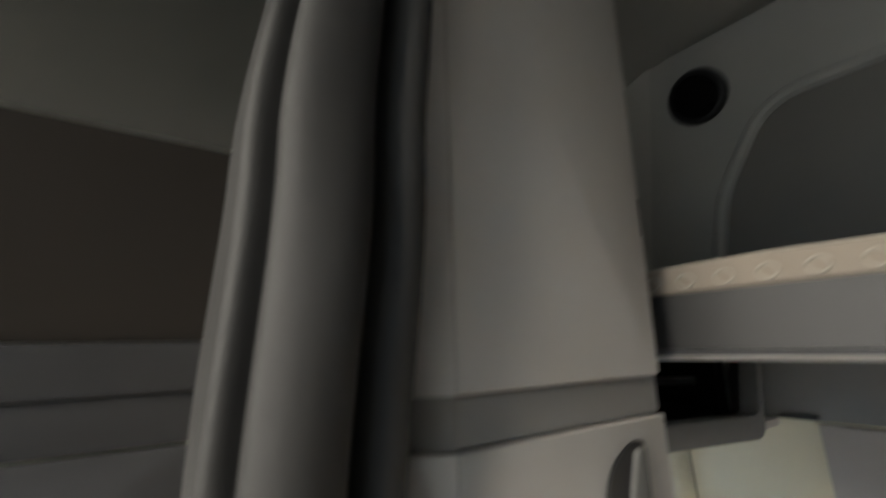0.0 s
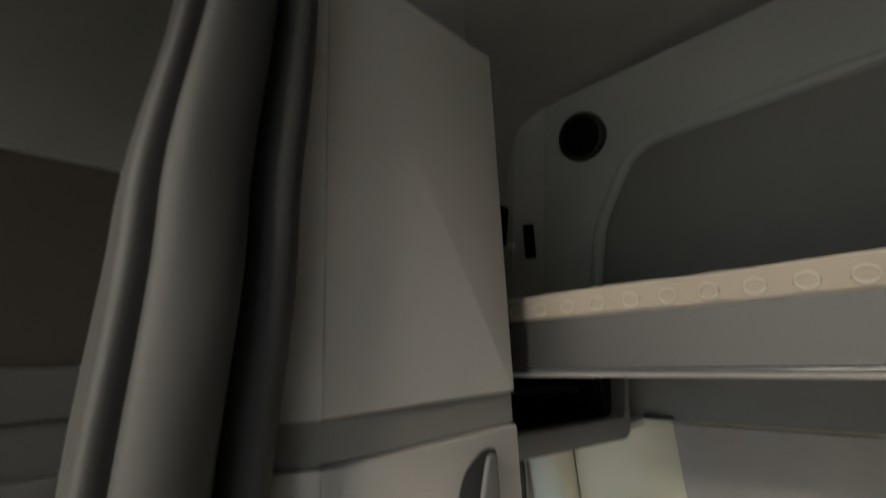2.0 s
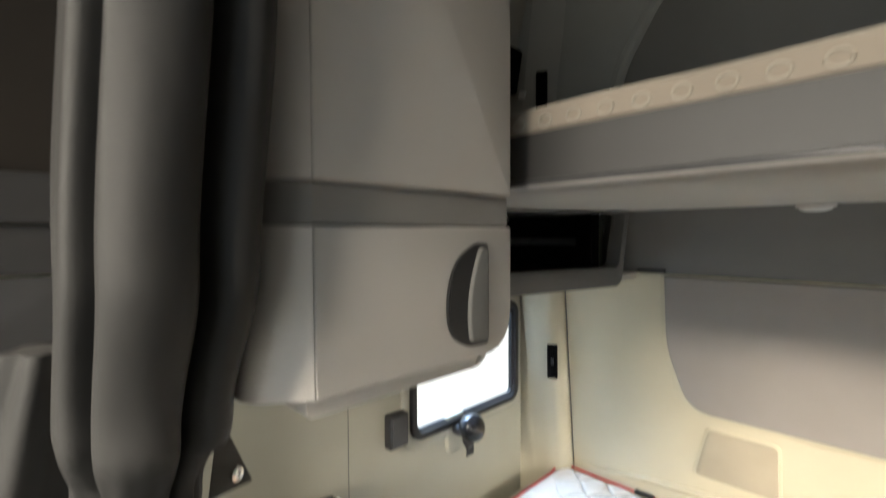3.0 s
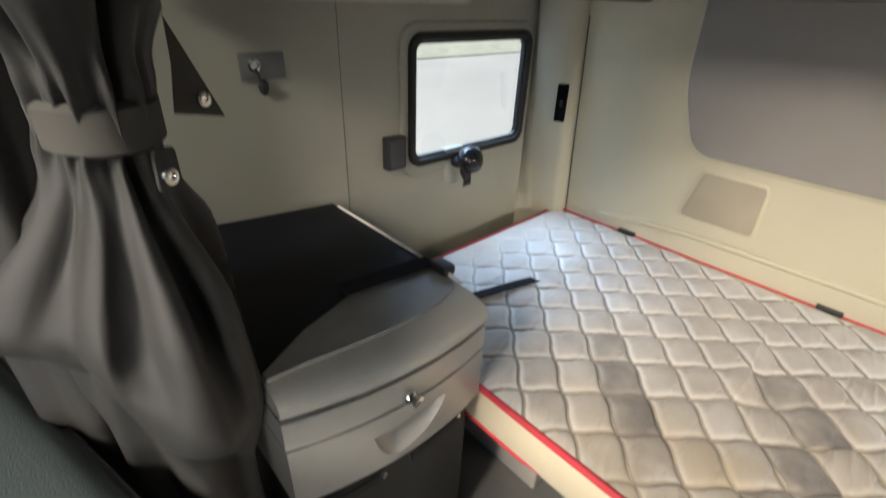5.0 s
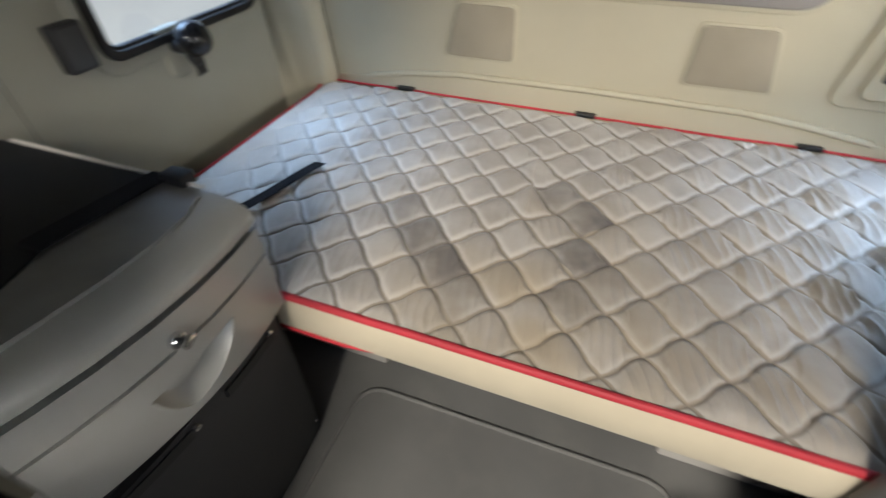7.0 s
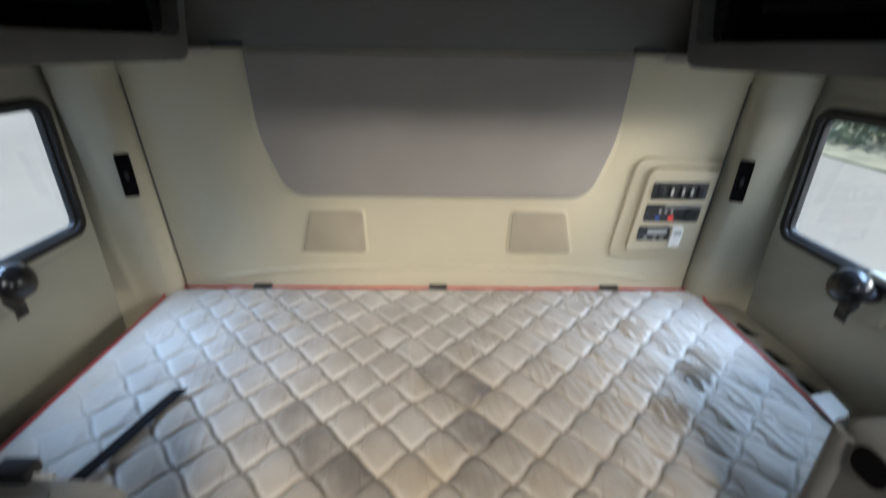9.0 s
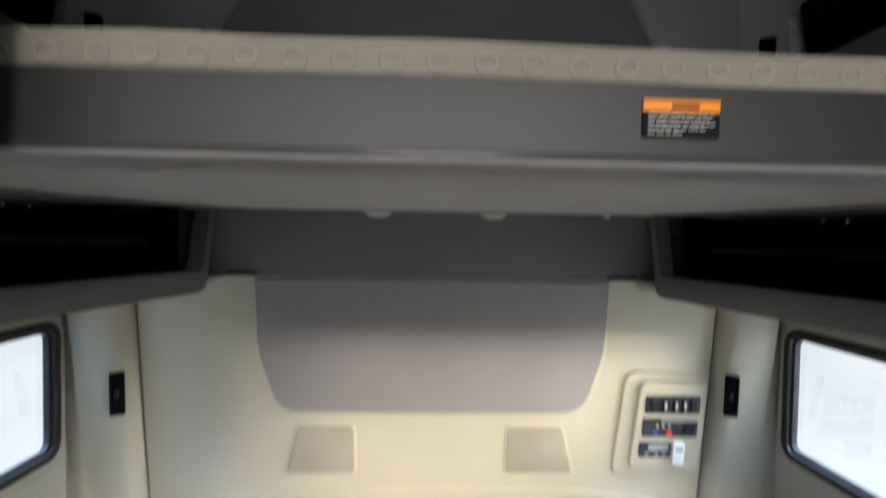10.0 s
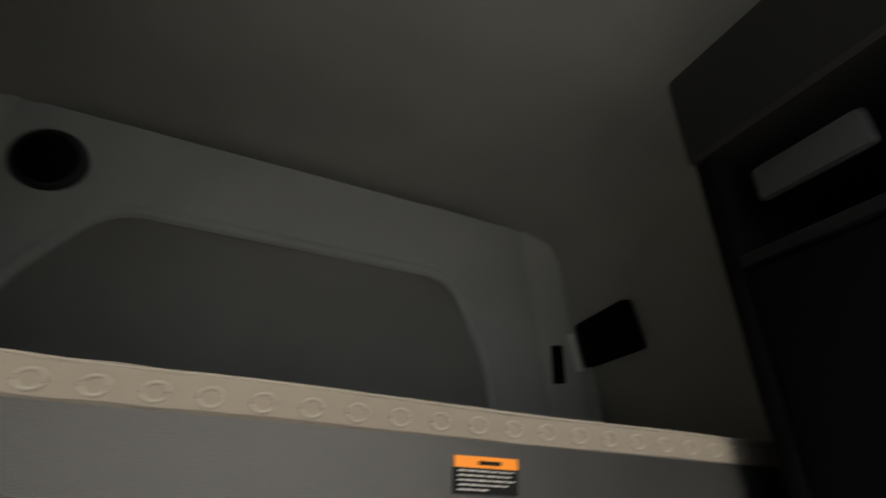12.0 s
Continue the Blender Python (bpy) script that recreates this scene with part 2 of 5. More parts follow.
QUILT_WAVE = 0.030
PITCH_U, PITCH_V, SEAM_U, SEAM_V = 0.1395, 0.1525, 1.022, -1.585
add_soil(QUILT, (0.385, 0.345, 0.305), 1.0, (0.20, 0.165, 0.13))
# tan stains; the (0.03, 1.42) spot paints the ruck's shaded hollow
add_stains_and_shade(QUILT, [((0.05, 1.30, 0.56), 0.60, 0.30), ((0.55, 1.25, 0.56), 0.60, 0.55), ((0.03, 1.42, 0.56), 0.13, 0.45), ((0.02, 1.03, 0.56), 0.36, 0.8), ((-0.22, 1.05, 0.56), 0.22, 0.45), ((0.25, 1.12, 0.56), 0.22, 0.35), ((-0.04, 1.16, 0.56), 0.09, 0.5), ((0.06, 1.02, 0.56), 0.08, 0.6), ((0.143, 1.484, 0.56), 0.012, 0.9)], (0.42, 0.34, 0.24))
# soiled pads, with the ruck's shade and a dimmer right side painted in
add_stains_and_shade(QUILT, [((0.001, 1.510, 0.56), 0.085, 0.80), ((0.077, 1.433, 0.56), 0.085, 1.00), ((0.084, 1.287, 0.56), 0.085, 1.00), ((0.090, 1.141, 0.56), 0.085, 0.70), ((-0.354, 1.307, 0.56), 0.085, 0.55), ((-0.278, 1.231, 0.56), 0.085, 0.80), ((-0.202, 1.154, 0.56), 0.085, 0.80), ((-0.126, 1.078, 0.56), 0.085, 0.50), ((0.160, 1.211, 0.56), 0.085, 0.45), ((0.48, 1.2, 0.56), 0.40, 0.42)], (0.135, 0.118, 0.112), 0.85)
BAND = material("mattress_band", (0.68, 0.59, 0.43), 0.85, 0.05, 7.0, 0.35, 1100, sheen=0.2)
UPPERQUILT = material("upper_mattress_cloth", (0.26, 0.22, 0.178), 0.85, 0.06, 7.0, 0.3, 1100, sheen=0.2)
CABGREY = material("cabinet_grey_plastic", (0.13, 0.13, 0.122), 0.5, 0.06, 4.0, 0.3, 1100)
PADCLOTH = material("padding_cloth", (0.20, 0.19, 0.176), 0.9, 0.08, 3.0, 0.4, 600)
GLOSSBLACK = material("glossy_black_plastic", (0.012, 0.012, 0.014), 0.16, 0.2, 10.0, 0.0)
# paler than GREY, so the colour itself carries the edge highlight
LITGREY = material("lit_edge_grey", (0.62, 0.58, 0.54), 0.28, 0.04, 3.0, 0.2, 1100, coat=0.3)
STITCH = material("stitching", (0.35, 0.31, 0.255), 0.85, 0.06, 7.0, 0.3, 1100)
RED = material("red_piping", (0.55, 0.035, 0.05), 0.55, 0.10, 14.0, 0.3, 900)
NYLON = material("black_nylon", (0.010, 0.010, 0.013), 0.8, 0.2, 30.0, 0.6, 900, spec=0.15)
CHROME = material("chrome", (0.72, 0.72, 0.72), 0.16, 0.05, 10.0, 0.0, metal=1.0)
STEEL = material("dull_steel", (0.42, 0.42, 0.40), 0.4, 0.08, 10.0, 0.1, metal=1.0)
ORANGE = material("orange_print", (0.90, 0.27, 0.01), 0.45, 0.05, 30.0)
INK = material("black_print", (0.010, 0.010, 0.011), 0.7, 0.1, 30.0, spec=0.1)
WHITE = material("white_print", (0.78, 0.77, 0.74), 0.5, 0.05, 30.0)
PRINT = material("pale_print", (0.46, 0.455, 0.44), 0.6, 0.05, 30.0, spec=0.2)
LENS = material("white_lamp_lens", (0.62, 0.62, 0.59), 0.3, 0.04, 20.0)
DIAL = material("dark_switch_panel", (0.035, 0.036, 0.04), 0.35, 0.2, 30.0)
GLOSSLIP = material("glossy_grey_lip", (0.06, 0.06, 0.062), 0.14, 0.04, 4.0)
GLASS = glass_material()
REDLED = glow_material("red_light", (0.75, 0.06, 0.05), 0.25)
BLUELED = glow_material("blue_light", (0.06, 0.12, 0.5), 0.12)
VERGE = material("dry_grass", (0.29, 0.30, 0.22), 0.9, 0.2, 1.5, 0.5, 20.0)
LEAF = material("bush_leaves", (0.21, 0.26, 0.19), 0.7, 0.25, 1.5)
CONCRETE = material("pale_yard", (0.31, 0.31, 0.275), 0.9, 0.08, 0.3, 0.3, 30.0)


# ---------- mesh tools ----------
def part(name, bm, mat, parent=None, label="", smooth=35):
    me = bpy.data.meshes.new(name)
    bmesh.ops.recalc_face_normals(bm, faces=bm.faces)
    bm.to_mesh(me)
    bm.free()
    if smooth:
        me.shade_smooth()
        me.set_sharp_from_angle(angle=radians(smooth))
    me.materials.append(mat)
    ob = new(name, me)
    if parent:
        ob.parent = parent
    if label:
        ob["label"] = label
    return ob


def thing(name, label, category, at=(0, 0, 0), group=""):
    ob = new(name)
    ob.empty_display_size = 0.05
    ob.location = at
    return tagged(ob, label, category, group)


def bevelled(bm, width, seg=2, limit=30):
    if width > 0:
        sharp = [e for e in bm.edges if len(e.link_faces) == 2 and e.calc_face_angle(0) > radians(limit)]
        bmesh.ops.bevel(bm, geom=sharp, offset=width, segments=seg, affect="EDGES", profile=0.6, clamp_overlap=True)
    return bm


def box(x0, x1, y0, y1, z0, z1, bevel=0.004, seg=2, bm=None, turn=None):
    b = bmesh.new()
    bmesh.ops.create_cube(b, size=1, matrix=Matrix.Translation(((x0 + x1) / 2, (y0 + y1) / 2, (z0 + z1) / 2)) @ Matrix.Diagonal((x1 - x0, y1 - y0, z1 - z0, 1)))
    bevelled(b, bevel, seg)
    if turn:
        bmesh.ops.transform(b, matrix=turn, verts=b.verts)
    return join(bm, b)


def join(bm, b):
    if bm is None:
        return b
    me = bpy.data.meshes.new("joined")
    b.to_mesh(me)
    b.free()
    bm.from_mesh(me)
    bpy.data.meshes.remove(me)
    return bm


def rrect(u0, u1, v0, v1, r, n=6):
    pts = []
    for cu, cv, a in ((u1 - r, v1 - r, 0), (u0 + r, v1 - r, 90), (u0 + r, v0 + r, 180), (u1 - r, v0 + r, 270)):
        for k in range(n + 1):
            t = radians(a + 90 * k / n)
            pts.append((cu + r * math.cos(t), cv + r * math.sin(t)))
    return pts


def rounded(corners, n=6):
    """A loop with each corner (u, v, radius) rounded."""
    pts = []
    count = len(corners)
    for i in range(count):
        p, q, s = Vector(corners[i - 1][:2]), Vector(corners[i][:2]), Vector(corners[(i + 1) % count][:2])
        r = corners[i][2]
        a, b = (p - q).normalized(), (s - q).normalized()
        if r <= 0:
            pts.append(tuple(q))
            continue
        for k in range(n + 1):
            t = k / n
            pts.append(tuple((q + a * r) * (1 - t) ** 2 + q * 2 * t * (1 - t) + (q + b * r) * t ** 2))
    return pts


def frame_of(origin, u, v):
    """The pose whose x and y run along u and v."""
    u, v = Vector(u).normalized(), Vector(v).normalized()
    w = u.cross(v).normalized()
    v = w.cross(u)
    m = Matrix((u, v, w)).transposed().to_4x4()
    m.translation = Vector(origin)
    return m


def plate(outer, holes, thick, m, bevel=0.0, seg=2, bm=None):
    """A flat plate with holes, its face at w = 0 and its body towards w = -thick, laid by m."""
    b = bmesh.new()
    for loop in (outer, *holes):
        vs = [b.verts.new((u, v, 0)) for u, v in loop]
        for i, vert in enumerate(vs):
            b.edges.new((vert, vs[(i + 1) % len(vs)]))
    if holes:
        bmesh.ops.triangle_fill(b, use_beauty=True, edges=b.edges[:])
    else:
        b.faces.new(b.verts[:])
    ex = bmesh.ops.extrude_face_region(b, geom=b.faces[:])
    bmesh.ops.translate(b, vec=(0, 0, -thick), verts=[v for v in ex["geom"] if isinstance(v, bmesh.types.BMVert)])
    bmesh.ops.recalc_face_normals(b, faces=b.faces)
    if bevel:
        edge = [e for e in b.edges if len(e.link_faces) == 2 and e.calc_face_angle(0) > radians(50) and abs(e.verts[0].co.z) < 1e-6 and abs(e.verts[1].co.z) < 1e-6]
        bmesh.ops.bevel(b, geom=edge, offset=bevel, segments=seg, affect="EDGES", profile=0.5, clamp_overlap=True)
    bmesh.ops.transform(b, matrix=m, verts=b.verts)
    return join(bm, b)


def loft(rings, closed=True, caps=True, bm=None):
    b = bmesh.new()
    rows = [[b.verts.new(p) for p in ring] for ring in rings]
    n = len(rows[0])
    for r0, r1 in zip(rows, rows[1:]):
        for i in range(n if closed else n - 1):
            j = (i + 1) % n
            b.faces.new((r0[i], r0[j], r1[j], r1[i]))
    if caps and closed:
        b.faces.new(rows[0][::-1])
        b.faces.new(rows[-1])
    return join(bm, b)


def tube(points, r, closed=False, sides=8, bm=None, flat=1.0):
    pts = [Vector(p) for p in points]
    rings = []
    n = len(pts)
    up = Vector((0, 0, 1))
    for i, p in enumerate(pts):
        a = pts[i - 1] if (i or closed) else p
        c = pts[(i + 1) % n] if (i < n - 1 or closed) else p
        d = (c - a).normalized()
        side = d.cross(up)
        if side.length < 0.05:
            side = d.cross(Vector((0, 1, 0)))
        side.normalize()
        over = side.cross(d).normalized()
        q = r(p) if callable(r) else r
        rings.append([p + side * q * math.cos(2 * math.pi * k / sides) + over * q * flat * math.sin(2 * math.pi * k / sides) for k in range(sides)])
    if closed:
        rings.append(rings[0])
        b = loft(rings, caps=False)
        bmesh.ops.remove_doubles(b, verts=b.verts, dist=1e-6)
        return join(bm, b)
    return loft(rings, bm=bm)


def turned(profile, m, sides=24, bm=None):
    """A body of revolution about w: profile of (radius, w)."""
    rings = [[(r * math.cos(2 * math.pi * k / sides), r * math.sin(2 * math.pi * k / sides), w) for k in range(sides)] for r, w in profile]
    b = loft(rings)
    bmesh.ops.transform(b, matrix=m, verts=b.verts)
    return join(bm, b)


def ring(outer, inner, thick, m, bevel=0.003, bm=None):
    return plate(outer, [inner], thick, m, bevel, bm=bm)


def structure(name, bm, mat, label, category, parent=None, smooth=35):
    return tagged(part(name, bm, mat, parent, smooth=smooth), label, category, kind="structure")


# ---------- setting: floor, walls, roof ----------
MX = {-1: frame_of((-1.115, 0, 0), (0, 1, 0), (0, 0, 1)), 1: frame_of((1.115, 0, 0), (0, -1, 0), (0, 0, 1))}


def side_loop(s, loop):
    return [(s * -u, v) for u, v in loop] if s == 1 else list(loop)


ground = structure("ground", box(-400, 400, -400, 400, -1.35, -1.25, 0), CONCRETE, "pale bare yard outside the cab", "ground")
for s, nm in ((-1, "verge_left"), (1, "verge_right")):
    x0, x1 = sorted((s * (17.0 if s < 0 else 11.0), s * 60.0))
    structure(nm, box(x0, x1, -60, 80, -1.26, -1.18, 0.02), VERGE, "pale dry grass verge beyond the yard", "verge")
random.seed(7)
leaves_v, leaves_f = [], []
for k in range(150):
    cx_, cy_ = 13.0 + random.random() * 4.5, -6 + 44 * random.random()
    top_ = 1.2 + 2.4 * random.random()
    for j in range(70):
        a_, h_ = random.random() * 2 * math.pi, random.random()
        r_ = (0.35 + 0.8 * math.sin(math.pi * (0.15 + 0.8 * h_))) * (0.6 + 0.5 * random.random())
        c = Vector((cx_ + r_ * math.cos(a_), cy_ + r_ * math.sin(a_), -1.2 + top_ * h_))
        u_ = Vector((random.gauss(0, 1), random.gauss(0, 1), random.gauss(0, 1))).normalized() * (0.12 + 0.14 * random.random())
        v_ = u_.cross(Vector((random.gauss(0, 1), random.gauss(0, 1), random.gauss(0, 1)))).normalized() * 0.13
        base_ = len(leaves_v)
        leaves_v += [c - u_, c + v_, c + u_, c - v_]
        leaves_f.append((base_, base_ + 1, base_ + 2, base_ + 3))
hedge_me = bpy.data.meshes.new("bushes")
hedge_me.from_pydata(leaves_v, [], leaves_f)
hedge_me.materials.append(LEAF)
tagged(new("bushes", hedge_me), "pale green row of bushes beyond the yard", "bushes", kind="stuff")
floor = structure("floor", box(-1.12, 1.12, -1.3, 2.05, -0.05, 0.0, 0), FLOORMAT, "grey rubber mat on the cab floor", "floor")
ridge = rounded([(-0.45, -0.6, 0.1), (0.47, -0.6, 0.1), (0.465, 1.10, 0.09), (-0.445, 1.095, 0.09)], 8)
part("ridge", tube([(x, y, 0.001) for x, y in ridge], 0.007, True, 8, flat=0.8), FLOORMAT, floor, "raised line moulded round the rubber mat")

WIN = (1.265, 1.771, 0.89, 1.231)
DOORWIN = (-0.95, -0.30, 0.98, 1.32)
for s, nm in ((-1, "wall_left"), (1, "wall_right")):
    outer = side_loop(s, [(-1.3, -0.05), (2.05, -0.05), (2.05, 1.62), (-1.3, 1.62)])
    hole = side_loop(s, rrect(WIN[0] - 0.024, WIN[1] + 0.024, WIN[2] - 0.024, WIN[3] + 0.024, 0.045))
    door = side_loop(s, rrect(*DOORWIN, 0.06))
    structure(nm, plate(outer, [hole, door], 0.018, MX[s]), SHADEDCREAM, "cream moulded plastic side wall with a window", "wall")

half_arch = [(1.118, 1.615), (1.10, 1.76), (1.045, 1.90), (0.995, 2.02), (0.965, 2.15), (0.94, 2.27), (0.915, 2.37), (0.875, 2.455), (0.80, 2.515), (0.66, 2.548), (0.40, 2.565), (0.0, 2.572)]
arch = [(-x, z) for x, z in half_arch] + [(x, z) for x, z in half_arch[-2::-1]]
loop = arch + [(x * 1.06, z + 0.05) for x, z in arch[::-1]]
structure("ceiling", loft([[(x, y, z) for x, z in loop] for y in (-1.3, 0.0, 1.0, 2.05)]), ROOFCLOTH, "dark grey cloth headliner over the cab and its upper sides", "ceiling")

front = [(-1.12, -0.05), (1.12, -0.05), (1.12, 2.6), (-1.12, 2.6)]
# the upper opening is unseen, added and sized to shape the beam
structure("wall_front", plate(front, [rrect(-0.95, 0.95, 0.98, 1.70, 0.05), rrect(-0.72, 0.62, 1.76, 2.53, 0.05)], 0.05, frame_of((0, -0.96, 0), (-1, 0, 0), (0, 0, 1))), UPPER, "front of the cab round the windscreen and an assumed skylight opening", "wall")
structure("dashboard", box(-1.1, 1.1, -0.955, -0.62, 0.35, 0.96, 0.06, 4), CHARCOAL, "dark dashboard under the windscreen", "dashboard")
structure("wall_back_outer", box(-1.16, 1.16, 2.05, 2.10, -0.05, 2.6, 0), UPPER, "outer back wall of the cab", "wall")

# back wall behind the lower bunk: leans a little forward towards its top
BACK = frame_of((0, 2.0, 0.52), (1, 0, 0), (0, -0.095, 0.87))
BZ = 0.52


def on_back(loop):
    return [(u, v - BZ) for u, v in loop]


pad = rounded([(-0.572, 1.39, 0.0), (0.578, 1.39, 0.0), (0.575, 1.14, 0.07), (0.515, 0.935, 0.07), (-0.505, 0.935, 0.07), (-0.572, 1.14, 0.07)])
wall_back = structure("wall_back", plate(on_back([(-0.955, 0.40), (0.955, 0.40), (0.955, 1.395), (-0.955, 1.395)]), [], 0.03, BACK), CREAM, "cream moulded panel behind the lower bunk", "wall")
padrim = rounded([(-0.585, 1.39, 0.0), (0.591, 1.39, 0.0), (0.588, 1.13, 0.07), (0.528, 0.922, 0.08), (-0.518, 0.922, 0.08), (-0.585, 1.13, 0.07)])
part("pad_rim", plate(on_back(padrim), [], 0.008, BACK @ Matrix.Translation((0, 0, 0.006)), 0.004), CREAM, wall_back)
part("pad", plate(on_back(pad), [], 0.012, BACK @ Matrix.Translation((0, 0, 0.011)), 0.006, 3), MAUVE, wall_back, "soft grey cloth pad set in the back panel")
for s in (-1, 1):
    g = rounded([(s * 0.448, 0.882, 0.018), (s * 0.262, 0.882, 0.018), (s * 0.260, 0.713, 0.018), (s * 0.492, 0.713, 0.018)])
    g2 = rounded([(s * 0.455, 0.890, 0.02), (s * 0.254, 0.890, 0.02), (s * 0.252, 0.705, 0.02), (s * 0.503, 0.705, 0.02)])
    if s == 1:
        g, g2 = g[::-1], g2[::-1]
    cover = part("speaker_rim", plate(on_back(g2), [], 0.006, BACK @ Matrix.Translation((0, 0, 0.003)), 0.002), CREAM, wall_back)
    part("speaker_cover", plate(on_back(g), [], 0.010, BACK @ Matrix.Translation((0, 0, 0.007)), 0.003), BEIGE, cover, "tan cloth speaker cover with rounded corners")
SWB = BACK @ Matrix.Translation((0, -BZ, 0))
arcpts = [(-0.95, 0.585), (-0.8, 0.600), (-0.62, 0.628), (-0.45, 0.645), (0.0, 0.650), (0.45, 0.645), (0.62, 0.628), (0.8, 0.600), (0.95, 0.585)]
lip = [(u, v) for u, v in arcpts] + [(0.95, 0.45), (-0.95, 0.45)]
part("lower_ledge", plate(on_back(lip[::-1]), [], 0.03, BACK @ Matrix.Translation((0, 0, 0.005)), 0.003, 2), CREAM, wall_back)
part("arc_moulding", tube([SWB @ Vector((u, v, 0.004)) for u, v in arcpts[1:-1]], 0.0105, False, 12), CREAM, wall_back, "raised curved moulding over the ledge")
for x in (-0.66, 0.003, 0.661):
    leaf = part("hinge", box(x - 0.034, x + 0.034, 1.968, 1.996, 0.560, 0.572, 0.003), BLACK, wall_back, "small black metal hinge tab")
    part("pin", tube([(x - 0.03, 1.968, 0.571), (x + 0.03, 1.968, 0.571)], 0.003), BUNKGREY if abs(x) < 0.1 else BLACK, leaf)
for s in (-1, 1):
    part("joint", plate(on_back([(s * 0.952 - 0.0012, 0.56), (s * 0.952 + 0.0012, 0.56), (s * 0.950 + 0.002, 1.32), (s * 0.950 - 0.002, 1.32)]), [], 0.004, BACK @ Matrix.Translation((0, 0, 0.003))), MIDGREY, wall_back, "dark upright joint")

# corner columns with the narrow air vents
for s, nm in ((-1, "wall_corner_left"), (1, "wall_corner_right")):
    prof = [(0.957, 1.93), (0.963, 1.878), (0.985, 1.862), (1.04, 1.846), (1.085, 1.840), (1.117, 1.838)]
    outerp = [(1.14, 1.86), (1.14, 2.04), (0.957, 2.04)]
    loop = [(s * x, y) for x, y in prof + outerp]
    structure(nm, bevelled(loft([[(x, y + (0.13 * (1.05 - z) if y < 2.0 and abs(x) < 1.1 else 0), z) for x, y in loop] for z in (0.40, 0.9, 1.40)]), 0.0), HALFSHADECREAM, "cream moulded corner column with a narrow vent", "wall", smooth=80)
    vm = frame_of((s * 0.979, 1.868, 1.02), (1, -s * 0.48, 0), (0, -0.13, 1))
    vent = thing("air_vent", "narrow black upright air vent in the corner column", "vent", group="air vents")
    vent.matrix_world = vm
    part("frame", ring(rrect(-0.020, 0.020, -0.070, 0.070, 0.005), rrect(-0.0145, 0.0145, -0.063, 0.063, 0.003), 0.012, Matrix.Translation((0, 0, 0.008)), 0.002), NEARBLACK, vent)
    part("backing", box(-0.0145, 0.0145, -0.063, 0.063, -0.006, 0.001, 0), NEARBLACK, vent)
    for k in range(3):
        part("slat", box(-0.002, 0.002, -0.062, 0.062, 0.0012, 0.005, 0.0005, 1, turn=Matrix.Translation((-0.009 + 0.009 * k, 0, 0))), NEARBLACK, vent)
    part("slider", box(-0.005, 0.005, -0.012, 0.012, 0.0052, 0.009, 0.001), BLACK, vent)


# ---------- windows of the bunk ----------
def bunk_window(s, name):
    w = new(name)
    tagged(w, "bunk side window in a black rubber surround, daylight outside", "window", kind="structure")
    y0, y1, z0, z1 = WIN
    part("surround", ring(side_loop(s, rrect(y0 - 0.062, y1 + 0.062, z0 - 0.066, z1 + 0.06, 0.07, 8)), side_loop(s, rrect(y0 - 0.03, y1 + 0.03, z0 - 0.03, z1 + 0.03, 0.05, 8)), 0.02, MX[s] @ Matrix.Translation((0, 0, 0.010)), 0.007), SHADEDCREAM, w)
    gas = part("window_frame", ring(side_loop(s, rrect(y0 - 0.032, y1 + 0.032, z0 - 0.032, z1 + 0.032, 0.05, 8)), side_loop(s, rrect(y0 - 0.008, y1 + 0.008, z0 - 0.008, z1 + 0.008, 0.03, 8)), 0.034, MX[s] @ Matrix.Translation((0, 0, 0.022)), 0.007), RUBBER, w, "black rubber window seal")
    part("inner_frame", ring(side_loop(s, rrect(y0 - 0.0115, y1 + 0.0115, z0 - 0.0115, z1 + 0.0115, 0.034, 8)), side_loop(s, rrect(y0, y1, z0, z1, 0.024, 8)), 0.020, MX[s] @ Matrix.Translation((0, 0, 0.010)), 0.002), RUBBER, gas, "thin dark inner frame")
    pane = part("pane", plate(side_loop(s, rrect(y0 - 0.008, y1 + 0.008, z0 - 0.008, z1 + 0.008, 0.03, 8)), [], 0.004, MX[s] @ Matrix.Translation((0, 0, -0.006))), GLASS, w)
    pane.visible_shadow = False
    # winding knob under the sill
    ky, kz = 1.44, 0.845
    part("knob_pocket", plate(side_loop(s, rounded([(ky - 0.04, kz - 0.085, 0.03), (ky + 0.04, kz - 0.085, 0.03), (ky + 0.045, kz + 0.05, 0.01), (ky - 0.045, kz + 0.05, 0.01)])), [], 0.02, MX[s] @ Matrix.Translation((0, 0, 0.013)), 0.008, 3), SHADEDCREAM, w)
    km = MX[s] @ Matrix.Translation((-s * ky if s == 1 else ky, kz, 0.01))
    arm = part("catch", turned([(0.018, 0), (0.020, 0.02), (0.016, 0.045), (0.022, 0.06)], km, 20), BLACK, w)
    ball = [(0.012, 0.040), (0.032, 0.050), (0.044, 0.068), (0.047, 0.086), (0.042, 0.105), (0.026, 0.119), (0.004, 0.124)]
    part("knob", turned(ball, km @ Matrix.Rotation(radians(-18), 4, "X"), 24), GLOSSBLACK, arm, "glossy black round winding knob")
    part("tail", loft([[(km @ Vector((x * r, -0.01 + y * r - d, wv))) for x, y in ((1, 1), (-1, 1), (-1, -1), (1, -1))] for r, d, wv in ((0.017, 0.0, 0.05), (0.018, 0.02, 0.07), (0.014, 0.045, 0.075), (0.009, 0.06, 0.06))]), BLACK, arm)
    return w


bunk_window(-1, "window_1")
bunk_window(1, "window_2")

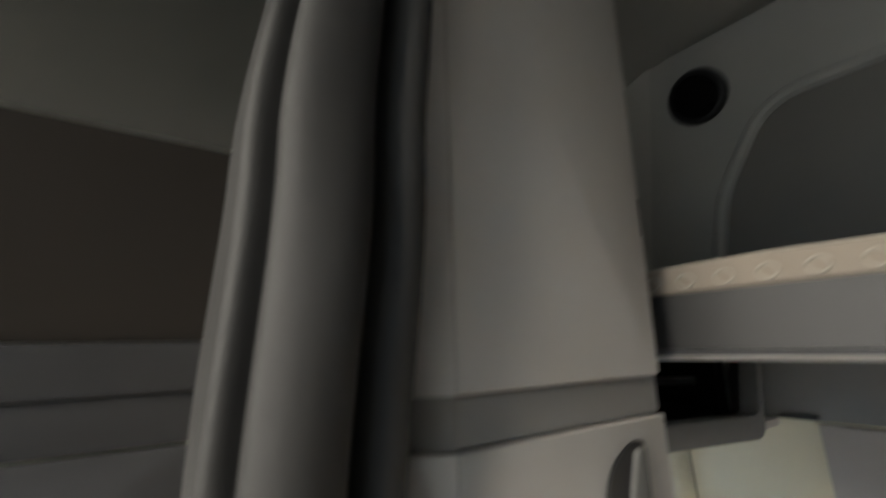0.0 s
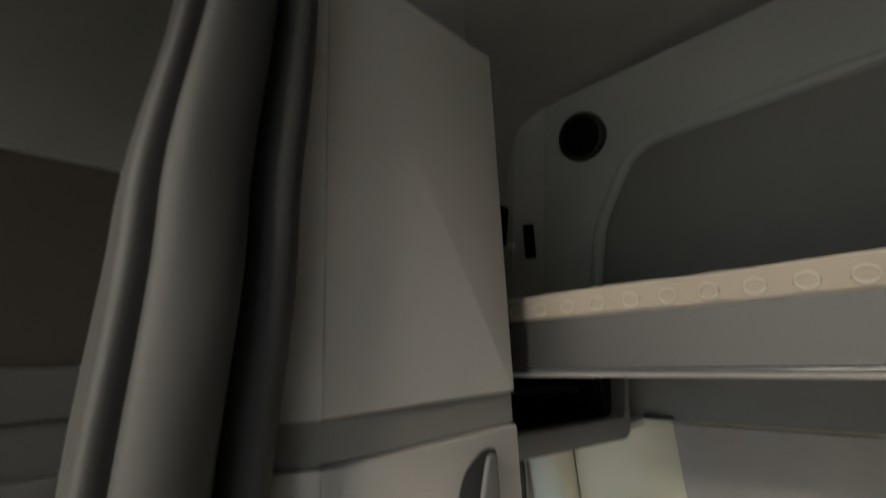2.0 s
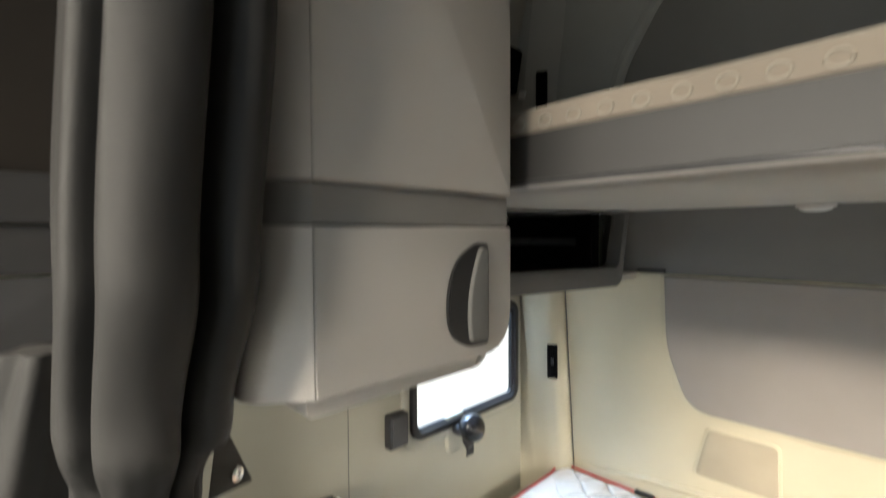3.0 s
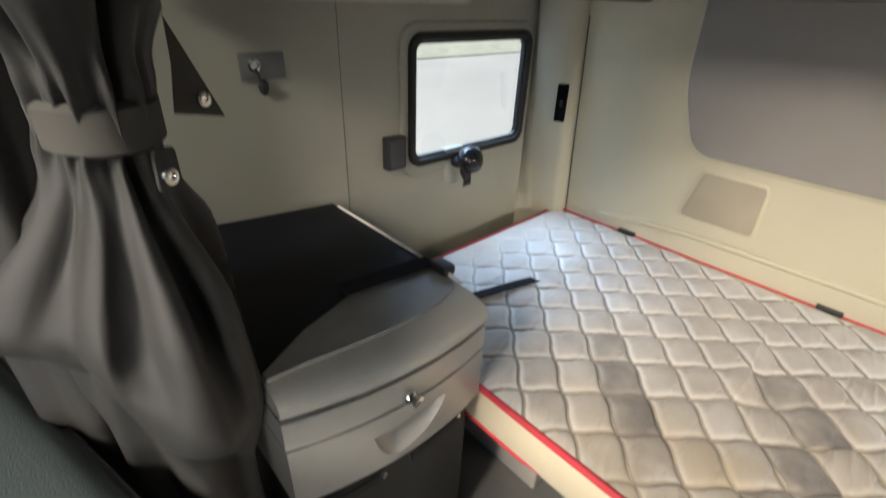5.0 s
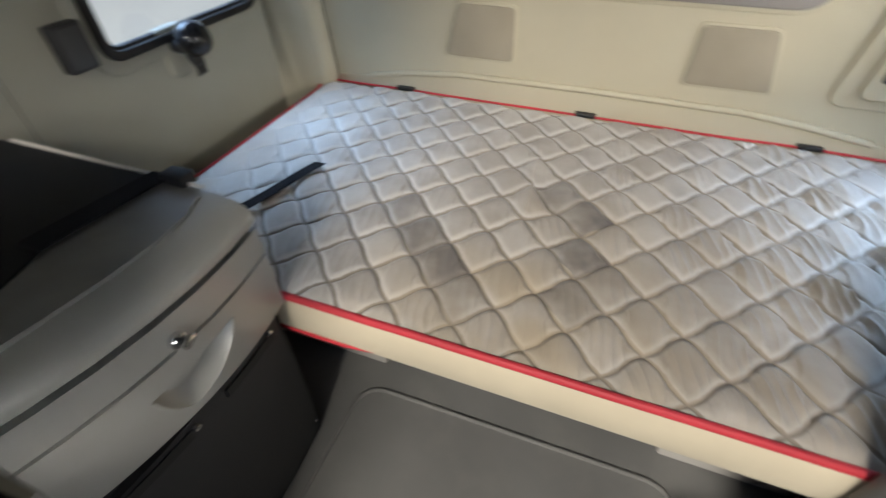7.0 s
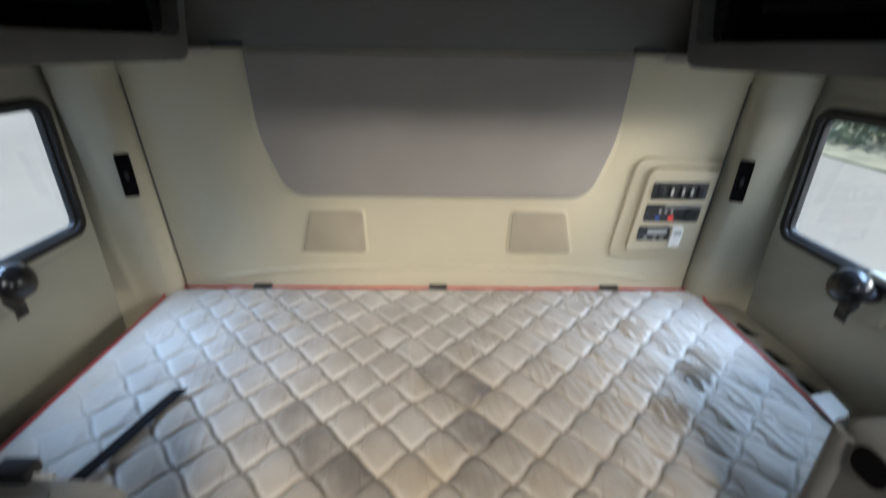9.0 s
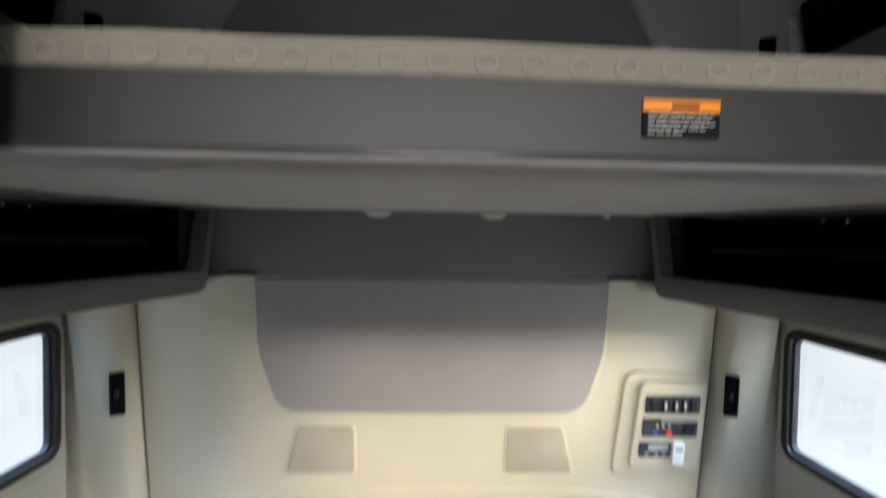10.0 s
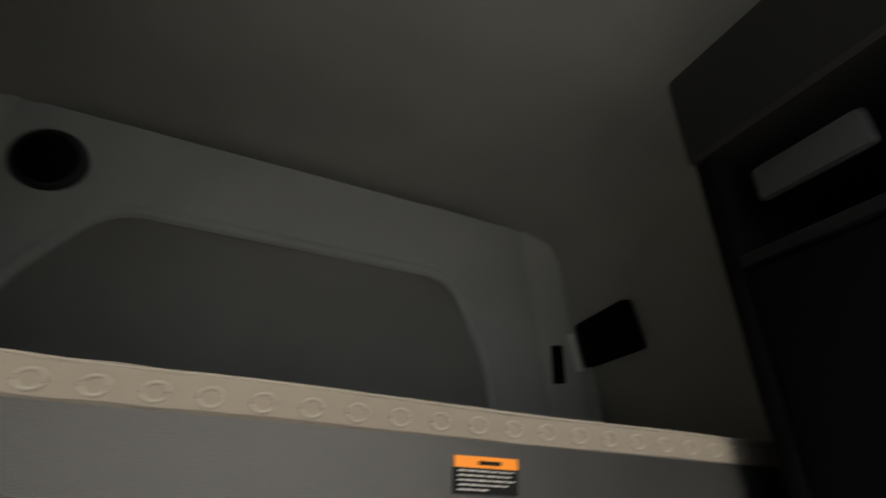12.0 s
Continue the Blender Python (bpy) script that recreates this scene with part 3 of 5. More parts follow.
# door windows and windscreen stay open to the daylight; their glass
for s, nm in ((-1, "window_3"), (1, "window_4")):
    w = structure(nm, ring(side_loop(s, rrect(DOORWIN[0] - 0.03, DOORWIN[1] + 0.03, DOORWIN[2] - 0.03, DOORWIN[3] + 0.03, 0.07)), side_loop(s, rrect(*DOORWIN, 0.055)), 0.02, MX[s] @ Matrix.Translation((0, 0, 0.012)), 0.005), RUBBER, "door window with a black rubber seal", "window")

# ledges beside the lower mattress
for s, nm in ((-1, "ledge_left"), (1, "ledge_right")):
    lm = frame_of((0, 0, 0.545 if s == 1 else 0.462), (1, 0, 0), (0, 1, 0))
    x0, x1 = sorted((s * 1.006, s * 1.113))
    holes = []
    if s == 1:
        for k in range(4):
            yk = 1.225 + 0.155 * k
            holes.append(rounded([(1.028, yk + 0.105, 0.006), (1.028, yk + 0.010, 0.01), (1.092, yk - 0.010, 0.003), (1.072, yk + 0.03, 0.012), (1.056, yk + 0.10, 0.012)]))
    led = structure(nm, plate([(x0, 0.955), (x1, 0.955), (x1, 1.98), (x0, 1.98)], holes, 0.012, lm, 0.003), SHADEDCREAM, "narrow cream ledge beside the lower mattress", "ledge")
    for k, h in enumerate(holes):
        part("tray", box(1.020, 1.100, 1.215 + 0.155 * k, 1.320 + 0.155 * k, 0.48, 0.532, 0.0), NEARBLACK, led, "black pocket sunk in the ledge")

# trims over the door, seen past the curtain
for s, nm in ((-1, "trim_left"), (1, "trim_right")):
    x0, x1 = sorted((s * 1.114, s * 1.085))
    t1 = structure(nm, box(x0, x1, -1.28, 0.44, 1.55, 1.64, 0.006), CHARCOAL, "grey plastic trim above the door", "trim")
    part("lower_strip", box(*sorted((s * 1.114, s * 1.098)), -1.28, 0.44, 1.46, 1.548, 0.004), CHARCOAL, t1)
    prof_low = ((1.112, 1.642), (1.085, 1.76), (1.030, 1.90), (0.992, 1.992), (1.03, 1.995), (1.13, 1.66))
    prof_up = ((0.990, 1.997), (0.950, 2.15), (0.925, 2.27), (0.895, 2.37), (0.85, 2.45), (0.775, 2.508), (0.80, 2.53), (0.98, 2.27), (1.02, 2.02))
    # the lower piece is coloured darkest, where the light falls off
    part("lower_lining", loft([[(s * x, y, z) for x, z in prof_low] for y in (-1.28, 0.60)]), SHADEDLINING, t1, "cloth lining above the trim, coloured dark brown for shade")
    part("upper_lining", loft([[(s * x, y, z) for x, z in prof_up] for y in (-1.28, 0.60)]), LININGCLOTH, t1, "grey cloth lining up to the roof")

# dark lining of the doors
for s, nm in ((-1, "door_1"), (1, "door_2")):
    shape = side_loop(s, rounded([(-1.25, 0.05, 0.05), (0.43, 0.05, 0.05), (0.43, 1.455, 0.02), (-1.25, 1.455, 0.02)]))
    d = structure(nm, plate(shape, [side_loop(s, rrect(DOORWIN[0] - 0.028, DOORWIN[1] + 0.028, DOORWIN[2] - 0.028, DOORWIN[3] + 0.028, 0.065))], 0.012, MX[s] @ Matrix.Translation((0, 0, 0.014)), 0.004), CHARCOAL, "dark grey lined cab door", "door")

# ---------- bunk base and lower mattress ----------
base = thing("lower_bunk", "grey bunk platform with open storage under it", "bunk")
part("platform", box(-1.0, 1.0, 0.99, 1.95, 0.395, 0.428, 0.004), CHARCOAL, base)
for s in (-1, 1):
    x0, x1 = sorted((s * 0.41, s * 1.0))
    part("support", box(x0, x1, 1.18, 1.94, 0.001, 0.394, 0.012, 3), GREY, base, "moulded grey support panel")
# near-black panel stands for the shade under the bunk
part("back_panel", box(-0.409, 0.409, 1.70, 1.72, 0.001, 0.394, 0), NEARBLACK, base)


MZ = 0.553


def quilt_height(x, y):
    """Padded diamonds between wavy seams, with pulls and creases in the cloth."""
    wx = x + 0.003 * math.sin(7.0 * y + 2 * x)
    wy = y + 0.003 * math.sin(6.0 * x)
    u, v = (wx + wy - SEAM_U) / PITCH_U, (wx - wy - SEAM_V) / PITCH_V
    u, v = u - QUILT_WAVE * math.sin(2 * math.pi * v), v - QUILT_WAVE * math.sin(2 * math.pi * u)
    du, dv = u - math.floor(u) - 0.5, v - math.floor(v) - 0.5
    a, b = (0.5 - abs(du)) * PITCH_U * 0.707, (0.5 - abs(dv)) * PITCH_V * 0.707
    front = math.exp(-((y - 0.96) / 0.09) ** 2)
    right = max(0.0, min(1.0, (x + 0.05) * 1.6))
    cell = noise.noise(Vector((math.floor(u) * 3.7, math.floor(v) * 5.3, 9.0)))
    puff = (1 - math.exp(-a / 0.0058)) * (1 - math.exp(-b / 0.0058)) * 0.74 + 0.26 * math.cos(math.pi * du) * math.cos(math.pi * dv)
    # the cloth is gathered at the side corners of each diamond
    p, q = du + dv, du - dv
    bend = 0.53 + 0.07 * cell + 0.12 * abs(q)
    step = 1 / (1 + math.exp(-(abs(p) - bend) / 0.010))
    gather = (0.55 + 0.35 * right) * (1 + 0.8 * cell)
    puff *= 1 - min(0.88, gather * (0.34 * step + 0.34 * math.exp(-((abs(p) - bend) / 0.020) ** 2)))
    pull = math.sin(17 * p + 3 * q + 9 * cell + 4 * noise.noise(Vector((x * 8, y * 8, 2.0))))
    pull = abs(pull) ** 3 * (1 if pull > 0 else -0.4)
    crease = noise.noise(Vector((x * 30 + y * 11, y * 7 - x * 3, 3.1)))
    strength = 0.30 + 1.9 * right + 1.1 * front
    puff *= 1 - 0.55 * front * max(0, min(1, 0.6 + cell))
    inside = min(1.0, max(0.0, (0.985 - abs(x)) / (0.20 if x < 0 else 0.10))) ** 0.7
    puff = puff * inside + 0.55 * (1 - inside)
    h = 0.0175 * puff + (0.0022 * crease + 0.0034 * pull * max(0.0, 0.45 + 1.5 * cell)) * strength * min(1, puff * 1.3) + 0.005 * noise.noise(Vector((x * 2.5, y * 2.5, 0)))
    # hollow at the front where one sits
    h -= 0.010 * math.exp(-((x - 0.1) / 0.45) ** 2 - ((y - 1.0) / 0.22) ** 2)
    # one long ruck from the back edge forward, with a hollow beside it
    along = max(0.0, min(1.0, (y - 1.27) * 9)) * max(0.0, min(1.0, (1.80 - y) * 7)) * (0.75 + 0.25 * math.sin(17 * y + 1.0))
    d = x + 0.096 - 0.10 * (1.725 - y) - 0.004 * math.sin(31 * y)
    h += 0.014 * along * (max(0.0, 1 + d / 0.055) ** 1.6 if d < 0 else math.exp(-d / 0.008))
    h -= 0.011 * along * math.exp(-((d - 0.045) / 0.035) ** 2)
    h -= 0.010 * math.exp(-((x - 0.02 - 0.45 * (1.44 - y)) / 0.06) ** 2 - ((y - 1.42) / 0.13) ** 2)
    return h


mattress = thing("mattress", "white quilted mattress with red piping and tan stains", "mattress")
nx, ny = 760, 390
X0, X1, Y0, Y1 = -0.995, 0.995, 0.962, 1.978
bm = bmesh.new()
grid = []
for j in range(ny + 1):
    row = []
    for i in range(nx + 1):
        x, y = X0 + (X1 - X0) * i / nx, Y0 + (Y1 - Y0) * j / ny
        e = min(x - X0, X1 - x, y - Y0, Y1 - y)
        fall = 1 - max(0.0, 1 - e / 0.032) ** 2
        row.append(bm.verts.new((x, y, MZ - 0.005 + (0.005 + quilt_height(x, y)) * fall)))
    grid.append(row)
for j in range(ny):
    for i in range(nx):
        bm.faces.new((grid[j][i], grid[j][i + 1], grid[j + 1][i + 1], grid[j + 1][i]))
part("quilted_top", bm, QUILT, mattress, "quilted white cloth with tan stains", smooth=180)
mloop = rrect(X0 - 0.004, X1 + 0.004, Y0 - 0.010, Y1 + 0.006, 0.03)
rings = []
for dz, grow in ((0.43, -0.006), (0.445, 0.0), (0.49, 0.004), (0.53, 0.0), (MZ - 0.011, -0.004)):
    rings.append([(x * (1 + grow / 1.0), y + (grow if y > 1.4 else -grow), dz) for x, y in mloop])
rings.append([(x * 0.96, 1.47 + (y - 1.47) * 0.94, 0.515) for x, y in mloop])
part("side_band", loft(rings), BAND, mattress, "cream cloth side of the mattress")
pipe = []
for (xa, ya), (xb, yb) in zip(mloop, mloop[1:] + mloop[:1]):
    steps = max(1, int(math.hypot(xb - xa, yb - ya) / 0.03))
    pipe += [(xa + (xb - xa) * k / steps, ya + (yb - ya) * k / steps) for k in range(steps)]
part("piping", tube([(x, y + (0.006 if y < 1.0 else 0), MZ - 0.007 + 0.003 * noise.noise(Vector((x * 4, y, 5))) + (0.013 if y > 1.9 else 0.006 if y > 1.0 else 0)) for x, y in pipe], lambda p: 0.0085 if p.y < 1.0 else 0.0040, True, 10), RED, mattress, "red piping round the top edge")
part("lower_piping", tube([(x, y + (0.014 * max(0, min(1, (x + 0.36) * 8)) if y < 1.0 else 0), 0.436) for x, y in pipe], 0.0045, True, 8), RED, mattress, "thin red piping round the bottom edge")

strap = thing("strap", "black nylon strap lying across the mattress", "strap")
p0, p1 = Vector((-0.772, 0.985, 0.590)), Vector((-0.669, 1.398, 0.576))
strap_pts = [p0.lerp(p1, k / 14) + Vector((0.0015 * math.sin(k * 0.5), 0, 0.002 * math.sin(k * 0.6))) for k in range(15)]
part("webbing", loft([[p + Vector((-0.017, 0, 0.0)), p + Vector((0.017, 0.003, 0.0)), p + Vector((0.017, 0.003, 0.003)), p + Vector((-0.017, 0, 0.003))] for p in strap_pts]), NYLON, strap)

# ---------- switch panel on the back wall ----------
panel = thing("switch_panel", "cream wall panel with switches, a heater control and a radio slot", "switch panel")
SW = BACK @ Matrix.Translation((0, -BZ, 0))
part("bezel", plate(rounded([(0.945, 1.075, 0.01), (0.945, 0.70, 0.02), (0.625, 0.70, 0.05), (0.655, 1.088, 0.05)])[::-1], [], 0.02, SW @ Matrix.Translation((0, 0, 0.012)), 0.012, 3), CREAM, panel)
part("inner_face", plate(rounded([(0.935, 1.05, 0.01), (0.93, 0.735, 0.02), (0.68, 0.735, 0.035), (0.70, 1.055, 0.035)])[::-1], [], 0.02, SW @ Matrix.Translation((0, 0, 0.028)), 0.010, 3), CREAM, panel)
for k, (z0, z1, x0, x1) in enumerate(((0.945, 1.008, 0.722, 0.908), (0.862, 0.928, 0.716, 0.906), (0.788, 0.842, 0.710, 0.820))):
    m = SW @ Matrix.Translation((0, 0, 0.034))
    unit = part("control_unit", plate(rrect(x0, x1, z0, z1, 0.008), [], 0.012, m, 0.002), DIAL, panel, "dark control unit")
    if k == 0:
        for x in (0.737, 0.775, 0.812, 0.842, 0.872):
            part("rocker", plate(rrect(x, x + 0.022, z0 + 0.010, z1 - 0.010, 0.004), [], 0.008, m @ Matrix.Translation((0, 0, 0.007)), 0.003), BLACK, unit)
        for x in (0.785, 0.822, 0.852):
            part("mark", plate(rrect(x - 0.004, x + 0.004, z0 + 0.02, z1 - 0.018, 0.002), [], 0.002, m @ Matrix.Translation((0, 0, 0.0085))), GREY, unit)
    elif k == 1:
        part("top_strip", plate(rrect(x0 + 0.06, x1, z1 - 0.012, z1, 0.003), [], 0.006, m @ Matrix.Translation((0, 0, 0.004)), 0.001), STEEL, unit)
        for x in (0.765, 0.785, 0.806):
            part("mark", plate(rrect(x - 0.004, x + 0.004, z0 + 0.036, z0 + 0.047, 0.002), [], 0.003, m @ Matrix.Translation((0, 0, 0.003))), GREY, unit)
        part("blue_mark", plate(rrect(0.752, 0.768, z0 + 0.012, z0 + 0.021, 0.003), [], 0.003, m @ Matrix.Translation((0, 0, 0.003))), BLUELED, unit)
        part("red_mark", plate(rrect(0.797, 0.817, z0 + 0.011, z0 + 0.022, 0.004), [], 0.003, m @ Matrix.Translation((0, 0, 0.003))), REDLED, unit)
        part("dial", turned([(0.022, 0), (0.022, 0.008), (0.018, 0.012), (0.002, 0.012)], m @ Matrix.Translation((0.872, z0 + 0.027, 0)), 24), BLACK, unit)
        part("lever", plate(rrect(0.828, 0.846, z0 + 0.02, z0 + 0.034, 0.003), [], 0.006, m @ Matrix.Translation((0, 0, 0.006)), 0.002), BLACK, unit)
    else:
        part("display", plate(rrect(x0 + 0.03, x1 - 0.01, z0 + 0.026, z1 - 0.008, 0.003), [], 0.002, m @ Matrix.Translation((0, 0, 0.002))), SILVER, unit)
        for x in (0.728, 0.762, 0.788):
            part("button", plate(rrect(x, x + 0.014, z0 + 0.008, z0 + 0.02, 0.003), [], 0.004, m @ Matrix.Translation((0, 0, 0.004)), 0.001), STEEL, unit)
remote = thing("remote_control", "small white remote control clipped beside the radio slot", "remote control")
part("case", plate(rrect(0.822, 0.862, 0.768, 0.846, 0.008), [], 0.016, SW @ Matrix.Translation((0, 0, 0.046)), 0.003), WHITE, remote)
part("display", plate(rrect(0.829, 0.855, 0.816, 0.834, 0.003), [], 0.002, SW @ Matrix.Translation((0, 0, 0.0475))), SILVER, remote)

# ---------- panels under the upper bunk ----------
structure("wall_shelf_back", loft([[(x, 1.895, 1.392), (x, 1.82, 1.60), (x, 2.04, 1.60), (x, 2.04, 1.392)] for x in (-0.76, 0.76)]), SHELFGREY, "grey sloping panel under the upper bunk", "wall")
for s in (-1, 1):
    x0, x1 = sorted((s * 0.565, s * 0.655))
    structure("trim_back", box(x0, x1, 1.878, 1.905, 1.394, 1.406, 0.004), CHARCOAL, "dark strip along the top of the back panel", "trim")

for s, nm in ((-1, "side_locker"), (1, "side_locker")):
    lk = thing(nm, "open grey side shelf under the upper bunk, blackened inside for shade", "shelf", group="side shelves")
    pa, pb = Vector((s * 0.636, 1.700, 0)), Vector((s * 0.835, 0.90, 0))
    um = (pb - pa).normalized()
    length = (pb - pa).length
    if s == -1:
        m = frame_of((pa.x, pa.y, 0), -um, (0, 0, 1))
        sgn = -1
    else:
        m = frame_of((pa.x, pa.y, 0), um, (0, 0, 1))
        sgn = 1
    if (m.to_3x3() @ Vector((0, 0, 1))).x * s > 0:
        m = m @ Matrix.Rotation(math.pi, 4, "Y")
        sgn = -sgn
    outer_ = rounded([(sgn * -0.046, 1.598, 0.0), (sgn * length, 1.598, 0.0), (sgn * length, 1.362, 0.01), (sgn * -0.010, 1.362, 0.035)], 8)
    inner_ = rounded([(sgn * -0.026, 1.590, 0.006), (sgn * (length - 0.04), 1.590, 0.006), (sgn * (length - 0.04), 1.421, 0.012), (sgn * 0.004, 1.421, 0.022)], 8)
    part("front", ring(outer_, inner_, 0.05, m, 0.010), MIDGREY, lk, "grey moulded front with a wide opening")
    part("end_cap", loft([[(s * x, y, z) for x, y in ((0.640 + dx, 1.735 - 2 * dx), (0.665 + dx, 1.730 - 2 * dx), (0.790, 1.90), (0.765, 1.90))] for z, dx in ((1.392, 0.008), (1.598, 0.0))]), MIDGREY, lk)
    part("bottom", loft([[(s * x, y, z) for x, y in ((0.66, 1.72), (0.86, 0.86), (1.113, 0.86), (1.113, 1.74), (1.03, 1.83), (0.96, 1.89), (0.66, 1.89))] for z in (1.372, 1.39)]), GREY, lk)
    # near-black sheets put the deep shelf's shade into colour
    part("lining", loft([[(s * x, y, z) for x, y in ((0.72, 1.66), (0.90, 0.92), (1.10, 0.92), (1.10, 1.74), (0.95, 1.88), (0.72, 1.80))] for z in (1.392, 1.41)]), NEARBLACK, lk)
    part("lining_back", loft([[(s * x, y, z) for x, y in ((1.085, 0.9), (1.085, 1.73), (0.94, 1.86), (0.74, 1.72), (0.725, 1.74), (0.93, 1.885), (1.10, 1.76), (1.10, 0.9))] for z in (1.411, 1.592)]), NEARBLACK, lk)
    part("rail", tube([(s * 0.99, 0.95, 1.50), (s * 0.98, 1.3, 1.50), (s * 0.93, 1.62, 1.50), (s * 0.80, 1.72, 1.50)], 0.012), BLACK, lk, "dull rail inside the shelf")
    for yy in (1.42, 1.36):
        part("screw", turned([(0.006, 0), (0.005, 0.004), (0.001, 0.005)], frame_of((s * 0.86, yy, 1.575), (1, 0, 0), (0, -1, 0)), 10), CHROME, lk)

# ---------- upper bunk ----------
bunk = thing("upper_bunk", "grey moulded upper bunk shelf with a rounded front", "bunk")
bow = [(-1.10, 0.012), (-0.8, 0.006), (-0.4, 0.001), (0.0, 0.0), (0.4, 0.001), (0.8, 0.006), (1.10, 0.012)]
board = [(0.882, 1.677), (0.880, 1.66), (0.878, 1.6075), (0.90, 1.6075), (0.91, 1.677)]
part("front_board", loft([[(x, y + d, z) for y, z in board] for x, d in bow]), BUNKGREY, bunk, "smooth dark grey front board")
nose = [(0.8785, 1.6000), (0.8805, 1.5965), (0.888, 1.5940), (0.905, 1.5928), (0.95, 1.5925), (0.95, 1.6070), (0.8785, 1.6070)]
part("front_nose", loft([[(x, y + d, z) for y, z in nose] for x, d in bow]), BANDGREY, bunk, "rounded light grey lower edge")
part("front_lip", tube([(x, 0.8785 + d, 1.6037) for x, d in bow], 0.0034, False, 16), GLOSSLIP, bunk, "thin glossy bead that catches the light")
under = [(0.9505, 1.593), (1.3, 1.593), (1.60, 1.596), (1.84, 1.602), (1.84, 1.66), (0.9505, 1.677)]
part("underside", loft([[(x, y, z) for y, z in under] for x, d in bow]), UNDERGREY, bunk, "light grey underside")
for x in (-0.166, 0.166):
    lt = thing("bunk_lamp", "small white oval lamp under the upper bunk", "lamp", group="bunk lamps")
    lt.location = (x, 1.742, 1.596)
    part("rim", turned([(0.030, 0.0), (0.031, -0.006), (0.028, -0.008), (0.002, -0.008)], Matrix.Diagonal((1.3, 0.8, 1, 1)), 28), GREY, lt)
    part("lens", turned([(0.026, -0.006), (0.024, -0.013), (0.014, -0.017), (0.001, -0.018)], Matrix.Diagonal((1.3, 0.8, 1, 1)), 28), LENS, lt, "white lens")
sw = thing("lamp_button", "tiny round white button under the upper bunk", "button")
part("cap", turned([(0.009, 0.0), (0.008, -0.008), (0.001, -0.010)], Matrix.Translation((0.50, 1.742, 1.596)), 16), LENS, sw)

um_ = thing("upper_mattress", "thin tan-white mattress with ring-quilted edge on the upper bunk", "mattress")
nxu = 260
rows = [(0.888, 1.677), (0.8845, 1.680), (0.8840, 1.692), (0.8843, 1.706), (0.887, 1.7115), (0.894, 1.715), (0.93, 1.720), (1.3, 1.726), (1.63, 1.72)]
rings = []
for i in range(nxu + 1):
    x = -1.06 + 2.12 * i / nxu
    r_ = []
    for y, z in rows:
        wob = 0.003 * noise.noise(Vector((x * 5, y * 3, 1.0))) + 0.0016 * noise.noise(Vector((x * 17, y * 9, 4.0)))
        lift = 0.0 if z < 1.679 else 1.0
        r_.append((x, y + 0.012 * (x / 1.1) ** 2 - 0.6 * wob * lift, z + wob * lift))
    rings.append(r_ + [(x, 1.63, 1.682), (x, 0.90, 1.678)])
part("cover", loft(rings), UPPERQUILT, um_)
for k in range(46):
    x = -1.03 + 0.046 * k
    y = 0.8838 + 0.012 * (x / 1.1) ** 2 - 0.6 * (0.003 * noise.noise(Vector((x * 5, 0.884 * 3, 1.0))) + 0.0016 * noise.noise(Vector((x * 17, 0.884 * 9, 4.0))))
    pts = [(x + 0.0105 * math.cos(a), y, 1.6925 + 0.0085 * math.sin(a)) for a in [2 * math.pi * j / 16 for j in range(16)]]
    part("ring_stitch", tube(pts, 0.0020, True, 6), STITCH, um_)
piping = [(x, 0.8868 + 0.012 * (x / 1.1) ** 2, 1.7115 + 0.003 * noise.noise(Vector((x * 5, 0.887 * 3, 1.0)))) for x in [-1.06 + 0.02 * k for k in range(107)]]
part("edge_seam", tube(piping, 0.0022, False, 6), STITCH, um_, "pale corded seam along the top edge")

sign = thing("warning_label", "orange and black printed warning label on the upper bunk front", "label")
lx0, lx1, lz0, lz1 = 0.180, 0.256, 1.625, 1.6605
part("orange_strip", box(lx0, lx1, 0.876, 0.8795, lz1 - 0.011, lz1, 0), ORANGE, sign)
part("black_field", box(lx0, lx1, 0.8762, 0.8795, lz0, lz1 - 0.0111, 0), INK, sign)
random.seed(11)
for k in range(5):
    xa = lx0 + 0.005
    end = lx1 - (0.006, 0.009, 0.005, 0.012, 0.034)[k]
    while xa < end - 0.004:
        xb = min(end, xa + random.uniform(0.005, 0.014))
        part("print_bar", box(xa, xb, 0.8755, 0.8765, lz1 - 0.0148 - 0.0044 * k, lz1 - 0.0134 - 0.0044 * k, 0), PRINT, sign)
        xa = xb + 0.0018
part("print_bar", box(lx0 + 0.028, lx0 + 0.055, 0.8752, 0.8762, lz1 - 0.008, lz1 - 0.004, 0), INK, sign)

# ---------- upper back wall ----------
def upy(z):
    return 1.675 + 0.03 * (z - 2.07)


def up_ring(z, inset=0.0):
    y = upy(z)
    half = 0.930 - 0.10 * (z - 2.07) - inset
    side = [(half + 0.06, y - 0.068), (half, y - 0.065), (half - 0.105, y - 0.004), (half - 0.12, y)]
    return [(-x, yy, z) for x, yy in side] + [(x, yy, z) for x, yy in side[::-1]] + [(half + 0.06, 2.04, z), (-half - 0.06, 2.04, z)]


zs = [1.60, 1.75, 1.9, 2.05, 2.2, 2.35, 2.44, 2.495, 2.53]
upper_wall = structure("wall_back_upper", loft([up_ring(z, 0.0) for z in zs]), UPPER, "grey moulded wall behind the upper bunk", "wall")
for s in (-1, 1):
    strip = []
    for z in zs:
        y, half = upy(z), 0.930 - 0.10 * (z - 2.07)
        strip.append([(s * (half - 0.003), y - 0.068, z), (s * (half - 0.098), y - 0.012, z), (s * (half - 0.094), y - 0.004, z), (s * half, y - 0.060, z)])
    part("pillar", loft(strip), PILLAR, upper_wall, "paler corner strip")
